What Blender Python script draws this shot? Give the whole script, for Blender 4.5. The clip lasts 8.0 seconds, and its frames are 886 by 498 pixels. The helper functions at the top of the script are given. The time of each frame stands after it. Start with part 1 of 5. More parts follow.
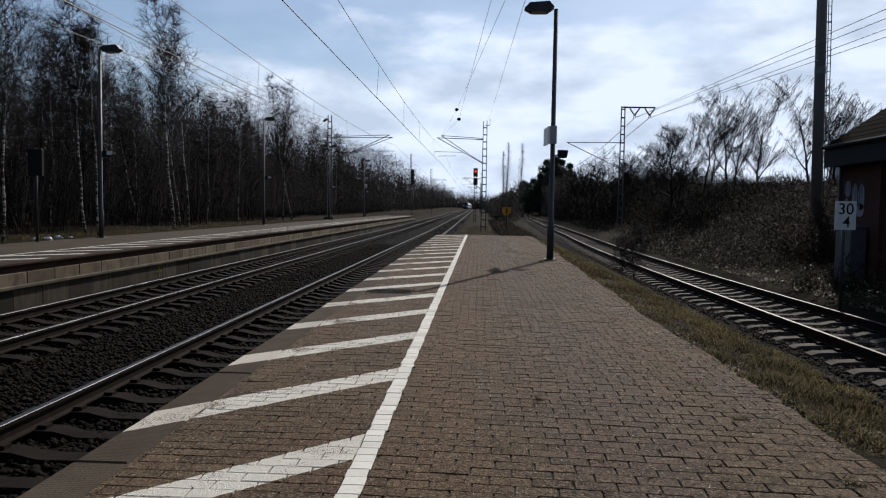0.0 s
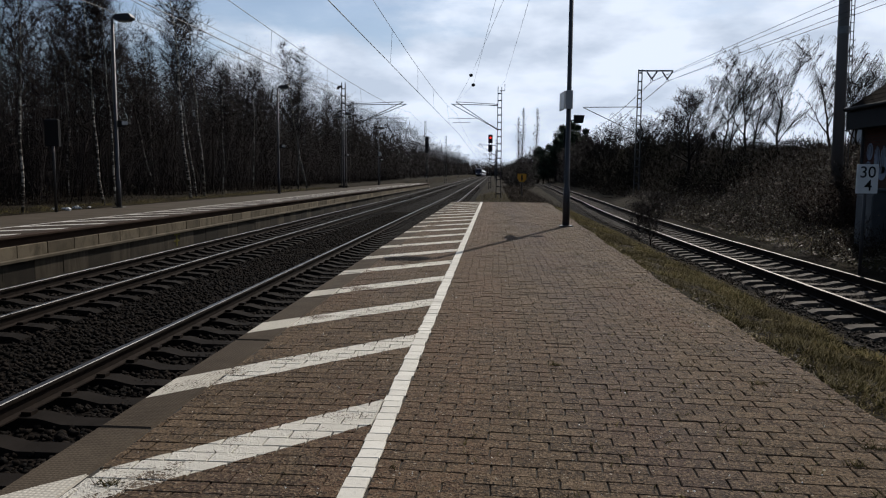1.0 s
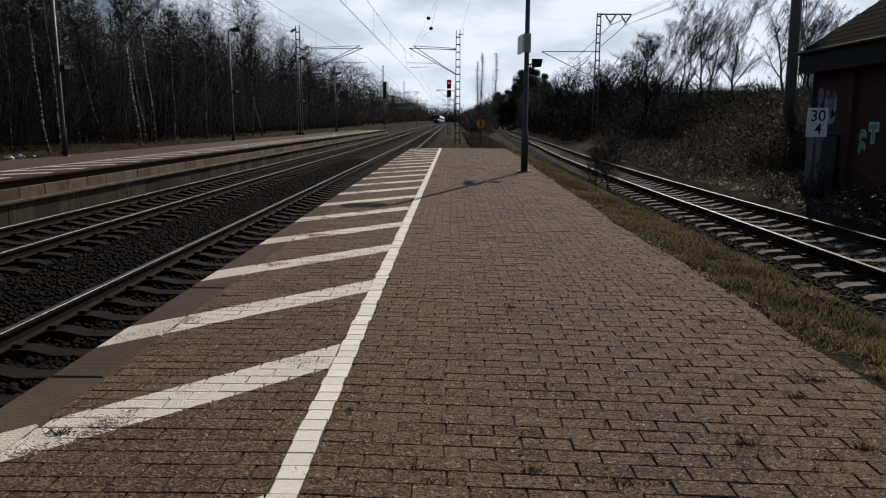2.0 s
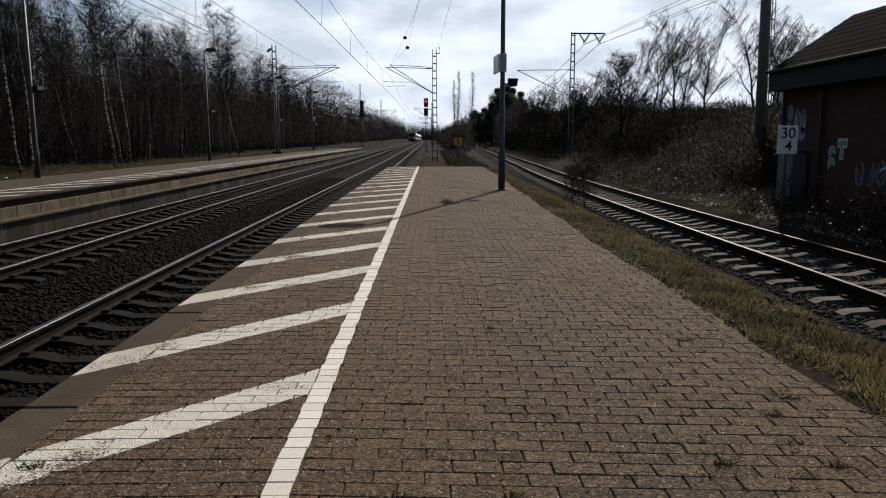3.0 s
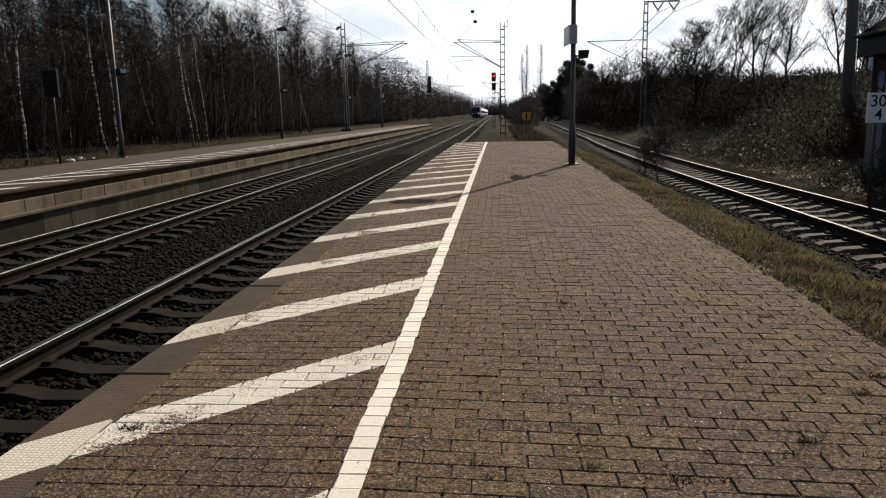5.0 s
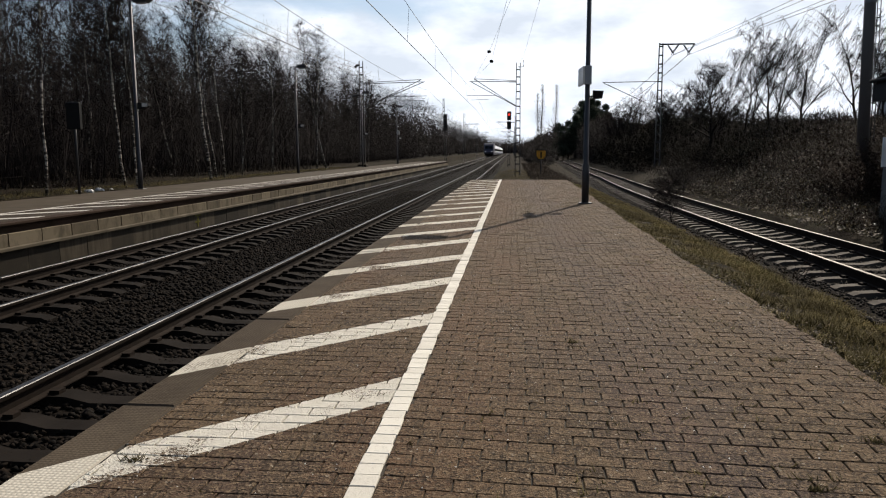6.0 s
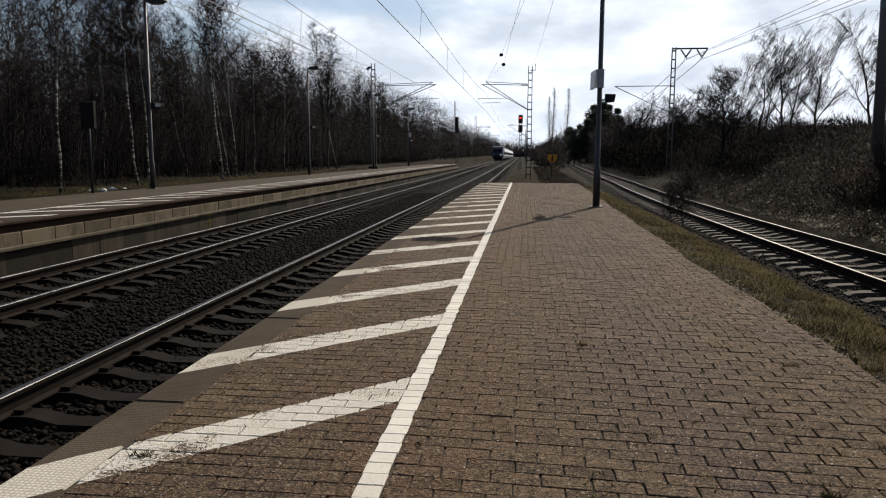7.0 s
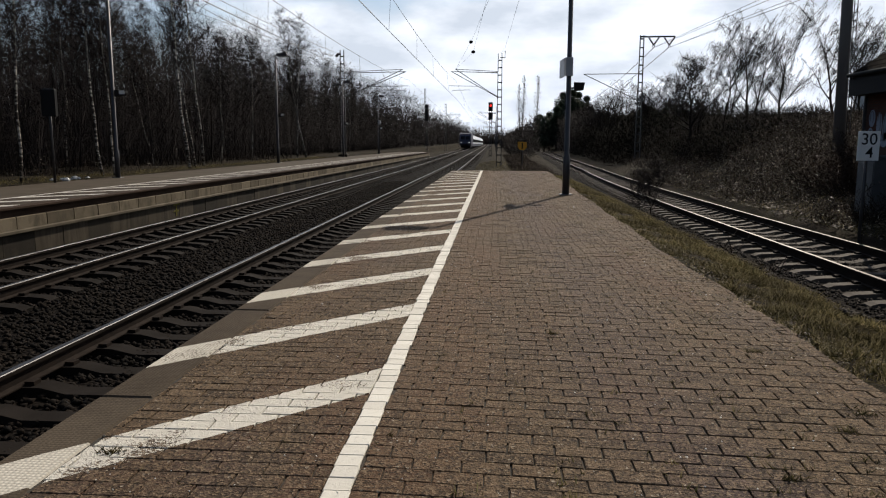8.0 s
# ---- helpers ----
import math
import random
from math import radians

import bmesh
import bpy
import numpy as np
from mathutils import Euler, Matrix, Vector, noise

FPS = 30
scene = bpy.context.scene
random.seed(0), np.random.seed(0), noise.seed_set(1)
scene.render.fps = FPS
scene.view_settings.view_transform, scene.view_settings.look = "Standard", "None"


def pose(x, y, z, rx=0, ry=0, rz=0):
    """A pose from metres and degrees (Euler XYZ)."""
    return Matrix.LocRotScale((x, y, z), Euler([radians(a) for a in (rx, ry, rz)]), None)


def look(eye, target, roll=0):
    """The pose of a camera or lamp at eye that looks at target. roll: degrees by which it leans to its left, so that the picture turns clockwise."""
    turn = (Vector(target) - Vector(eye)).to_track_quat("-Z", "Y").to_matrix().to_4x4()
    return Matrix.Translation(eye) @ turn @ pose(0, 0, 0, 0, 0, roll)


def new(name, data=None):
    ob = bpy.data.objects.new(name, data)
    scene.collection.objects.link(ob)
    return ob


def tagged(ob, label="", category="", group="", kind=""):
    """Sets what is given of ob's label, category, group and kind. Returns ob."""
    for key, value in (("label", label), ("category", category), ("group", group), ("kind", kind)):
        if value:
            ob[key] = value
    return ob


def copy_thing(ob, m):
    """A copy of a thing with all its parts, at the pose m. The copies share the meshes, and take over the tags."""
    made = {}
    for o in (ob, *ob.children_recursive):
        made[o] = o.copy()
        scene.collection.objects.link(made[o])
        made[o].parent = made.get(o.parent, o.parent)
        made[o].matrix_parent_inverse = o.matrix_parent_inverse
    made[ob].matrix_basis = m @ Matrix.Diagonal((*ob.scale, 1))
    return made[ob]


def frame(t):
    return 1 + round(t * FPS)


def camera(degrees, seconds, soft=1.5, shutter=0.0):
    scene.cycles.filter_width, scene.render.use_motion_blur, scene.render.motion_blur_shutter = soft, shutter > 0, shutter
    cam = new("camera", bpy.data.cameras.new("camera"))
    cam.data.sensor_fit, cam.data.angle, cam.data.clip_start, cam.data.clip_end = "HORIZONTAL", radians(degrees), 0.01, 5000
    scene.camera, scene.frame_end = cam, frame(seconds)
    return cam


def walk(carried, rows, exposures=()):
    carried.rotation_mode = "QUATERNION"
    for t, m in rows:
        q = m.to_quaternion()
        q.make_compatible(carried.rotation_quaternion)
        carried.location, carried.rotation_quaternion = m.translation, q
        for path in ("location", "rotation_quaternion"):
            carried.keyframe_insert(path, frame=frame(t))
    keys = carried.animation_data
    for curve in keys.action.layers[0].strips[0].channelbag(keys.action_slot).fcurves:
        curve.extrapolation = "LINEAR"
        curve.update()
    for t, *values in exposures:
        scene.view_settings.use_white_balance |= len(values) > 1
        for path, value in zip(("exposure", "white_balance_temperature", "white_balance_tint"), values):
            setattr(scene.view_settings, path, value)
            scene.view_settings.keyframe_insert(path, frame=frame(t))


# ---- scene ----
cam = camera(62.92, 8.0, 1.15)


def view(x, y, z, yaw, pitch, roll):
    a, b = radians(yaw), radians(pitch)
    way = Vector((-math.sin(a) * math.cos(b), math.cos(a) * math.cos(b), math.sin(b)))
    return look((x, y, z), Vector((x, y, z)) + 10 * way, roll)


PATH = [
    (0, view(-0.000, -0.000, 1.220, 2.77, -3.26, 0.97)),
    (0.5, view(-0.012, -0.004, 1.213, 3.20, -4.03, 0.91)),
    (1, view(-0.009, 0.009, 1.214, 3.94, -5.85, 0.46)),
    (1.5, view(0.016, 0.014, 1.188, 2.50, -6.34, 1.41)),
    (2, view(0.016, 0.028, 1.191, 0.73, -9.99, 0.23)),
    (2.2, view(0.022, 0.036, 1.245, -1.41, -9.22, 0.11)),
    (3.5, view(0.005, 0.014, 1.212, -0.77, -8.58, -0.26)),
    (4, view(-0.007, 0.016, 1.235, -1.76, -10.51, -0.50)),
    (4.5, view(0.011, 0.007, 1.199, 1.10, -10.13, -0.48)),
    (5, view(-0.017, -0.007, 1.219, 4.46, -10.46, -1.13)),
    (5.2, view(0.026, -0.010, 1.220, 4.19, -9.53, -0.79)),
    (6.5, view(0.003, 0.004, 1.211, 6.26, -7.43, 0.14)),
    (7, view(0.007, 0.004, 1.203, 6.29, -7.35, 0.29)),
    (7.5, view(0.004, -0.000, 1.207, 5.54, -7.52, 0.60)),
    (8, view(0.011, 0.003, 1.221, 3.97, -8.31, 0.22)),
]
walk(cam, PATH, [(0.0, -0.20, 6080, 10), (1.0, -0.25, 6250, 10), (2.0, -0.22, 6500, 10), (3.5, 0.0, 6600, 10), (4.5, 0.25, 7000, 10), (5.2, 0.25, 7000, 10), (6.5, 0.05, 6650, 10), (8.0, 0.0, 6700, 10)])

# ---- world, sun, exposure ----
SUN_AZ, SUN_EL = radians(19.8), radians(38)
world = bpy.data.worlds.new("world")
scene.world = world
world.use_nodes = True
wn, wl = world.node_tree.nodes, world.node_tree.links
wn.clear()


def wnode(kind, **kw):
    n = wn.new(kind)
    for k, v in kw.items():
        n.inputs[k].default_value = v
    return n


sky = wn.new("ShaderNodeTexSky")
sky.sky_type, sky.sun_disc = "NISHITA", False
sky.sun_elevation, sky.sun_rotation = SUN_EL, SUN_AZ
sky.air_density, sky.dust_density, sky.ozone_density = 1.0, 0.6, 2.0
coord = wn.new("ShaderNodeTexCoord")
stretch = wn.new("ShaderNodeMapping")
stretch.inputs["Scale"].default_value = (1.0, 1.0, 2.6)
stretch.inputs["Location"].default_value = (0.35, 0.1, 0.2)
cloud = wnode("ShaderNodeTexNoise", Scale=4.2, Detail=7.0, Roughness=0.55)
wl.new(coord.outputs["Generated"], stretch.inputs["Vector"])
wl.new(stretch.outputs["Vector"], cloud.inputs["Vector"])
sep = wn.new("ShaderNodeSeparateXYZ")
wl.new(coord.outputs["Generated"], sep.inputs[0])
# cloud cover thickens towards the horizon and towards the sun's side
cover = wn.new("ShaderNodeMath")
cover.operation = "MULTIPLY_ADD"
cover.inputs[1].default_value = 0.36
wl.new(sep.outputs["X"], cover.inputs[0])
wl.new(cloud.outputs["Fac"], cover.inputs[2])
low = wn.new("ShaderNodeMath")
low.operation = "MULTIPLY_ADD"
low.inputs[1].default_value = -0.38
wl.new(sep.outputs["Z"], low.inputs[0])
wl.new(cover.outputs[0], low.inputs[2])
veil = wn.new("ShaderNodeMapRange")
veil.interpolation_type = "SMOOTHSTEP"
veil.inputs["From Min"].default_value = 0.36
veil.inputs["From Max"].default_value = 0.56
veil.inputs["To Min"].default_value = 0.2
haze = wn.new("ShaderNodeMapRange")
haze.inputs["From Min"].default_value, haze.inputs["From Max"].default_value = 0.0, 0.2
haze.inputs["To Min"].default_value, haze.inputs["To Max"].default_value = 0.3, 0.0
wl.new(sep.outputs["Z"], haze.inputs["Value"])
hazy = wn.new("ShaderNodeMath")
wl.new(low.outputs[0], hazy.inputs[0])
wl.new(haze.outputs[0], hazy.inputs[1])
wl.new(hazy.outputs[0], veil.inputs["Value"])
soft_shade = wnode("ShaderNodeTexNoise", Scale=9.0, Detail=5.0)
wl.new(stretch.outputs["Vector"], soft_shade.inputs["Vector"])
tone = wn.new("ShaderNodeMix")
tone.data_type = "RGBA"
tone.inputs[6].default_value = (7.0, 7.9, 9.3, 1)
tone.inputs[7].default_value = (10.4, 11.2, 12.5, 1)
shade_range = wn.new("ShaderNodeMapRange")
shade_range.inputs["From Min"].default_value = 0.35
shade_range.inputs["From Max"].default_value = 0.6
wl.new(soft_shade.outputs["Fac"], shade_range.inputs["Value"])
wl.new(shade_range.outputs[0], tone.inputs[0])
blend = wn.new("ShaderNodeMix")
blend.data_type = "RGBA"
wl.new(veil.outputs[0], blend.inputs[0])
wl.new(sky.outputs[0], blend.inputs[6])
# clouds shine towards the sun and are dull away from it
toward = wn.new("ShaderNodeVectorMath")
toward.operation = "DOT_PRODUCT"
toward.inputs[1].default_value = (math.sin(SUN_AZ) * math.cos(SUN_EL), math.cos(SUN_AZ) * math.cos(SUN_EL), math.sin(SUN_EL))
wl.new(coord.outputs["Generated"], toward.inputs[0])
gain = wn.new("ShaderNodeMapRange")
gain.inputs["From Min"].default_value, gain.inputs["From Max"].default_value = 0.1, 0.75
gain.inputs["To Min"].default_value, gain.inputs["To Max"].default_value = 0.16, 1.0
wl.new(toward.outputs["Value"], gain.inputs["Value"])
lit = wn.new("ShaderNodeVectorMath")
lit.operation = "SCALE"
wl.new(tone.outputs[2], lit.inputs[0])
wl.new(gain.outputs[0], lit.inputs["Scale"])
wl.new(lit.outputs[0], blend.inputs[7])
back = wnode("ShaderNodeBackground", Strength=0.096)
wl.new(blend.outputs[2], back.inputs["Color"])
wout = wn.new("ShaderNodeOutputWorld")
wl.new(back.outputs[0], wout.inputs["Surface"])

sun = new("sun", bpy.data.lights.new("sun", "SUN"))
sun.data.energy, sun.data.angle, sun.data.color = 4.8, radians(0.55), (1.0, 0.91, 0.78)
sun_way = Vector((math.sin(SUN_AZ) * math.cos(SUN_EL), math.cos(SUN_AZ) * math.cos(SUN_EL), math.sin(SUN_EL)))
sun.matrix_world = look(sun_way * 60, (0, 0, 0))


# ---- materials ----
class Mat:
    """A small builder of node materials."""

    def __init__(self, name, rough=0.7, metal=0.0, spec=0.5):
        self.m = bpy.data.materials.new(name)
        self.m.use_nodes = True
        self.n, self.l = self.m.node_tree.nodes, self.m.node_tree.links
        self.b = self.n["Principled BSDF"]
        self.b.inputs["Roughness"].default_value = rough
        self.b.inputs["Metallic"].default_value = metal
        self.b.inputs["Specular IOR Level"].default_value = spec
        self.pos = self.n.new("ShaderNodeNewGeometry").outputs["Position"]

    def put(self, socket, value):
        if hasattr(value, "is_linked"):
            self.l.new(value, socket)
        else:
            socket.default_value = value

    def noise(self, scale, detail=4.0, vec=None, rough=0.55, squash=None):
        t = self.n.new("ShaderNodeTexNoise")
        t.inputs["Scale"].default_value, t.inputs["Detail"].default_value = scale, detail
        t.inputs["Roughness"].default_value = rough
        v = vec or self.pos
        if squash:
            s = self.n.new("ShaderNodeMapping")
            s.inputs["Scale"].default_value = squash
            self.l.new(v, s.inputs["Vector"])
            v = s.outputs[0]
        self.l.new(v, t.inputs["Vector"])
        return t.outputs["Fac"]

    def math(self, op, a, b=0.0, c=0.0):
        t = self.n.new("ShaderNodeMath")
        t.operation = op
        for s, v in zip(t.inputs, (a, b, c)):
            self.put(s, v)
        return t.outputs[0]

    def step(self, v, lo, hi):
        t = self.n.new("ShaderNodeMapRange")
        self.put(t.inputs["Value"], v)
        t.inputs["From Min"].default_value, t.inputs["From Max"].default_value = lo, hi
        return t.outputs[0]

    def mix(self, f, a, b):
        t = self.n.new("ShaderNodeMix")
        t.data_type = "RGBA"
        self.put(t.inputs[0], f)
        for s, v in ((t.inputs[6], a), (t.inputs[7], b)):
            self.put(s, (*v, 1) if isinstance(v, tuple) else v)
        return t.outputs[2]

    def axes(self):
        t = self.n.new("ShaderNodeSeparateXYZ")
        self.l.new(self.pos, t.inputs[0])
        return t.outputs

    def rand(self):
        return self.n.new("ShaderNodeObjectInfo").outputs["Random"]

    def island(self):
        return self.n.new("ShaderNodeNewGeometry").outputs["Random Per Island"]

    def color(self, v):
        self.put(self.b.inputs["Base Color"], v)
        return self

    def rough(self, v):
        self.put(self.b.inputs["Roughness"], v)
        return self

    def bump(self, height, strength=0.4, distance=0.01):
        t = self.n.new("ShaderNodeBump")
        t.inputs["Strength"].default_value, t.inputs["Distance"].default_value = strength, distance
        self.l.new(height, t.inputs["Height"])
        self.l.new(t.outputs[0], self.b.inputs["Normal"])
        return self


def plain(name, c, c2=None, scale=6.0, fine=60.0, rough=0.7, metal=0.0, bump=0.3, squash=None, spec=0.5, dist=0.005):
    """A surface of two mixed colours with grain at two scales."""
    m = Mat(name, rough, metal, spec)
    c2 = c2 or tuple(v * 0.65 for v in c)
    big, small = m.noise(scale, 5, squash=squash), m.noise(fine, 3, squash=squash)
    f = m.math("ADD", m.math("MULTIPLY", m.step(big, 0.3, 0.7), 0.7), m.math("MULTIPLY", small, 0.3))
    m.color(m.mix(f, c, c2))
    m.rough(m.math("ADD", m.math("MULTIPLY", big, 0.25), rough - 0.12))
    m.bump(small, bump, dist)
    return m.m


STRIPE_START, STRIPE_PITCH, EDGE_X, LINE_X = 3.69, 1.62, -1.886, -0.582


def stripe_mask(m):
    """Worn white paint: slanted bars between the platform's edge and the line."""
    x, y, _ = m.axes()
    v = m.math("SUBTRACT", y, m.math("MULTIPLY_ADD", x, 1.03, STRIPE_START + 1.03 * 1.886))
    wob = m.math("MULTIPLY_ADD", m.noise(9, 4), 0.03, -0.015)
    f = m.math("FRACT", m.math("DIVIDE", m.math("ADD", v, wob), STRIPE_PITCH))
    on = m.math("LESS_THAN", f, 0.245)
    on = m.math("MULTIPLY", on, m.math("LESS_THAN", x, LINE_X))
    # paint is worn most in a band beside the edge slabs and in loose patches
    band = m.math("MULTIPLY", m.step(x, -1.63, -1.60), m.step(x, -1.0, -1.45))
    wear = m.math("MULTIPLY_ADD", band, 0.10, m.math("MULTIPLY", m.step(m.noise(3.2, 5), 0.47, 0.60), 0.15))
    speck = m.math("GREATER_THAN", m.noise(70, 6, rough=0.72), m.math("ADD", wear, 0.305))
    return m.math("MULTIPLY", on, m.math("MULTIPLY_ADD", speck, 0.88, 0.06))


def grain(m):
    """Rough cast surface: pits, coarse sand and pale grit."""
    t = m.n.new("ShaderNodeTexVoronoi")
    t.inputs["Scale"].default_value = 105.0
    m.l.new(m.pos, t.inputs["Vector"])
    return t.outputs["Distance"], t.outputs["Color"]


def paver_material(name, random_socket):
    m = Mat(name, 0.9, 0.0, 0.12)
    r = m.island() if random_socket == "island" else m.rand()
    base = m.mix(r, (0.058, 0.037, 0.021), (0.136, 0.090, 0.052))
    # traffic has left long reddish and sandy stains; violet-grey also holds painted sky sheen
    lane = m.noise(1.0, 5, squash=(1.5, 0.22, 1))
    base = m.mix(m.math("MULTIPLY", m.step(lane, 0.50, 0.62), 0.6), base, (0.104, 0.052, 0.030))
    lane2 = m.noise(0.8, 5, squash=(1.3, 0.4, 1), rough=0.6)
    base = m.mix(m.math("MULTIPLY", m.step(lane2, 0.52, 0.66), 0.6), base, (0.070, 0.049, 0.044))
    # two trodden lanes along the platform: reddish, and violet-grey with painted sky sheen
    px, _, _ = m.axes()
    wander = m.math("MULTIPLY_ADD", m.noise(0.7, 5, rough=0.65), 1.3, m.math("SUBTRACT", px, 0.65))
    for mid, half, tint in ((-0.25, 0.36, (0.150, 0.080, 0.045)), (0.78, 0.50, (0.082, 0.059, 0.060))):
        near = m.step(m.math("ABSOLUTE", m.math("SUBTRACT", wander, mid)), half, half * 0.2)
        base = m.mix(m.math("MULTIPLY", near, 0.42), base, tint)
    base = m.mix(m.math("MULTIPLY", m.step(m.noise(2.3, 6, rough=0.65), 0.52, 0.68), 0.5), base, (0.118, 0.082, 0.046))
    base = m.mix(m.math("MULTIPLY", m.step(m.noise(4.5, 6, rough=0.7), 0.54, 0.72), 0.6), base, (0.036, 0.027, 0.019))
    dist, cell = grain(m)
    sepc = m.n.new("ShaderNodeSeparateXYZ")
    m.l.new(cell, sepc.inputs[0])
    base = m.mix(m.math("MULTIPLY", m.step(sepc.outputs[0], 0.5, 0.9), 0.9), base, (0.020, 0.014, 0.009))
    base = m.mix(m.math("MULTIPLY", m.step(sepc.outputs[1], 0.6, 0.9), 0.85), base, (0.195, 0.137, 0.084))
    base = m.mix(m.math("MULTIPLY", m.step(sepc.outputs[2], 0.988, 0.996), 0.7), base, (0.36, 0.31, 0.24))
    base = m.mix(m.math("MULTIPLY", m.step(m.noise(26, 7, rough=0.78), 0.50, 0.64), 0.75), base, (0.034, 0.025, 0.017))
    base = m.mix(stripe_mask(m), base, m.mix(m.noise(24, 5), (0.54, 0.50, 0.425), (0.74, 0.70, 0.61)))
    m.color(base)
    m.rough(m.math("MULTIPLY_ADD", m.noise(60, 3), 0.2, 0.75))
    m.bump(m.math("ADD", m.math("MULTIPLY", dist, 0.6), m.noise(75, 6, rough=0.75)), 1.0, 0.008)
    return m.m


M_PAVER = paver_material("paving_stone", "object")
M_PAVER_REST = paver_material("paving_stone_rest", "island")
M_JOINT = plain("joint_sand", (0.012, 0.009, 0.006), (0.046, 0.035, 0.021), 2.2, 90, 0.95, bump=0.9)


def slab_material():
    m = Mat("edge_concrete", 0.9, 0, 0.08)
    base = m.mix(m.rand(), (0.062, 0.047, 0.033), (0.088, 0.068, 0.048))
    base = m.mix(m.math("MULTIPLY", m.step(m.noise(3, 6, rough=0.65), 0.42, 0.68), 0.7), base, (0.040, 0.030, 0.021))
    nub = m.n.new("ShaderNodeTexVoronoi")
    nub.inputs["Scale"].default_value, nub.inputs["Randomness"].default_value = 50.0, 0.2
    m.l.new(m.pos, nub.inputs["Vector"])
    dots = m.step(nub.outputs["Distance"], 0.55, 0.15)
    base = m.mix(stripe_mask(m), base, (0.60, 0.555, 0.47))
    base = m.mix(m.math("MULTIPLY", m.math("SUBTRACT", 1.0, dots), 0.34), base, (0.03, 0.023, 0.016))
    base = m.mix(m.math("MULTIPLY", m.step(m.noise(60, 5, rough=0.7), 0.55, 0.72), 0.45), base, (0.13, 0.105, 0.078))
    m.color(base).bump(dots, 0.6, 0.004)
    return m.m


M_SLAB = slab_material()


def line_material():
    m = Mat("white_line_stone", 0.75, 0, 0.2)
    base = m.mix(m.rand(), (0.56, 0.525, 0.455), (0.68, 0.645, 0.565))
    base = m.mix(m.math("MULTIPLY", m.step(m.noise(45, 5, rough=0.7), 0.55, 0.72), 0.65), base, (0.33, 0.30, 0.26))
    m.color(base).bump(m.noise(90, 5, rough=0.7), 0.6, 0.005)
    return m.m


M_LINE = line_material()
M_FARSTONE = plain("far_paving", (0.070, 0.055, 0.039), (0.042, 0.033, 0.023), 1.2, 30, 0.85, spec=0.1)


def hatch_material():
    m = Mat("far_paving_hatched", 0.85, 0, 0.1)
    x, y, _ = m.axes()
    base = m.mix(m.step(m.noise(1.2, 4), 0.35, 0.65), (0.048, 0.036, 0.026), (0.030, 0.022, 0.016))
    f = m.math("FRACT", m.math("DIVIDE", m.math("MULTIPLY_ADD", x, -1.03, y), 1.62))
    on = m.math("MULTIPLY", m.math("LESS_THAN", f, 0.24), m.math("GREATER_THAN", x, -10.47))
    on = m.math("MULTIPLY", on, m.math("LESS_THAN", x, -9.22))
    line = m.math("MULTIPLY", m.math("LESS_THAN", x, -10.47), m.math("GREATER_THAN", x, -10.59))
    on = m.math("MULTIPLY", m.math("MAXIMUM", on, line), m.math("MULTIPLY_ADD", m.step(m.noise(14, 3), 0.35, 0.6), 0.4, 0.6))
    m.color(m.mix(on, base, (0.52, 0.49, 0.44)))
    m.bump(m.noise(80, 3), 0.4, 0.004)
    return m.m


M_HATCH = hatch_material()


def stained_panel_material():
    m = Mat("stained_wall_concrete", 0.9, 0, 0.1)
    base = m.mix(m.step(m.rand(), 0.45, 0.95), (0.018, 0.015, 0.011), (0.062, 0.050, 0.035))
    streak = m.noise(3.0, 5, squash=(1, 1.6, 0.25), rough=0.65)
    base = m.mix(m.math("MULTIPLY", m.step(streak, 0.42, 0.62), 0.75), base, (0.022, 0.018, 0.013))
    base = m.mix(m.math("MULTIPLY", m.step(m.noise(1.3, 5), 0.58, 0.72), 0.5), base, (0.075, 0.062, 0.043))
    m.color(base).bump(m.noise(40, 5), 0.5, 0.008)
    return m.m


M_PANEL = stained_panel_material()


def block_material():
    m = Mat("weathered_edge_block", 0.9, 0, 0.1)
    base = m.mix(m.rand(), (0.085, 0.068, 0.046), (0.170, 0.138, 0.095))
    base = m.mix(m.math("MULTIPLY", m.step(m.noise(4.0, 6, squash=(1, 1, 0.5), rough=0.65), 0.46, 0.66), 0.7), base, (0.045, 0.036, 0.024))
    m.color(base).bump(m.noise(45, 5), 0.5, 0.006)
    return m.m


M_BLOCK = block_material()
M_EDGE_BROWN = plain("rust_stained_edge", (0.050, 0.030, 0.020), (0.022, 0.015, 0.011), 2.5, 40, 0.9, spec=0.08, squash=(1, 0.6, 1))
M_CONC = plain("weathered_concrete", (0.115, 0.092, 0.062), (0.050, 0.040, 0.027), 2.0, 40, 0.85, spec=0.15, squash=(1, 1, 0.5))
M_CONC_DARK = plain("dark_concrete", (0.045, 0.039, 0.031), (0.020, 0.0175, 0.014), 1.6, 30, 0.9, spec=0.08, squash=(1, 1, 0.4))
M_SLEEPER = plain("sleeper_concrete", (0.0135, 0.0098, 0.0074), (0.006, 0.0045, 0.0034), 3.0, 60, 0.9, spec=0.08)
M_SLEEPER_OLD = plain("siding_sleeper_concrete", (0.085, 0.069, 0.054), (0.028, 0.022, 0.018), 3.0, 60, 0.85, spec=0.15)
M_RAIL_SIDE = plain("rail_rust", (0.018, 0.0115, 0.008), (0.009, 0.0063, 0.005), 8, 120, 0.85, spec=0.08)
M_RAIL_TOP = plain("rail_polished", (0.062, 0.061, 0.064), (0.030, 0.029, 0.029), 3, 80, 0.48, 0.7, 0.05, squash=(4, 0.3, 1))
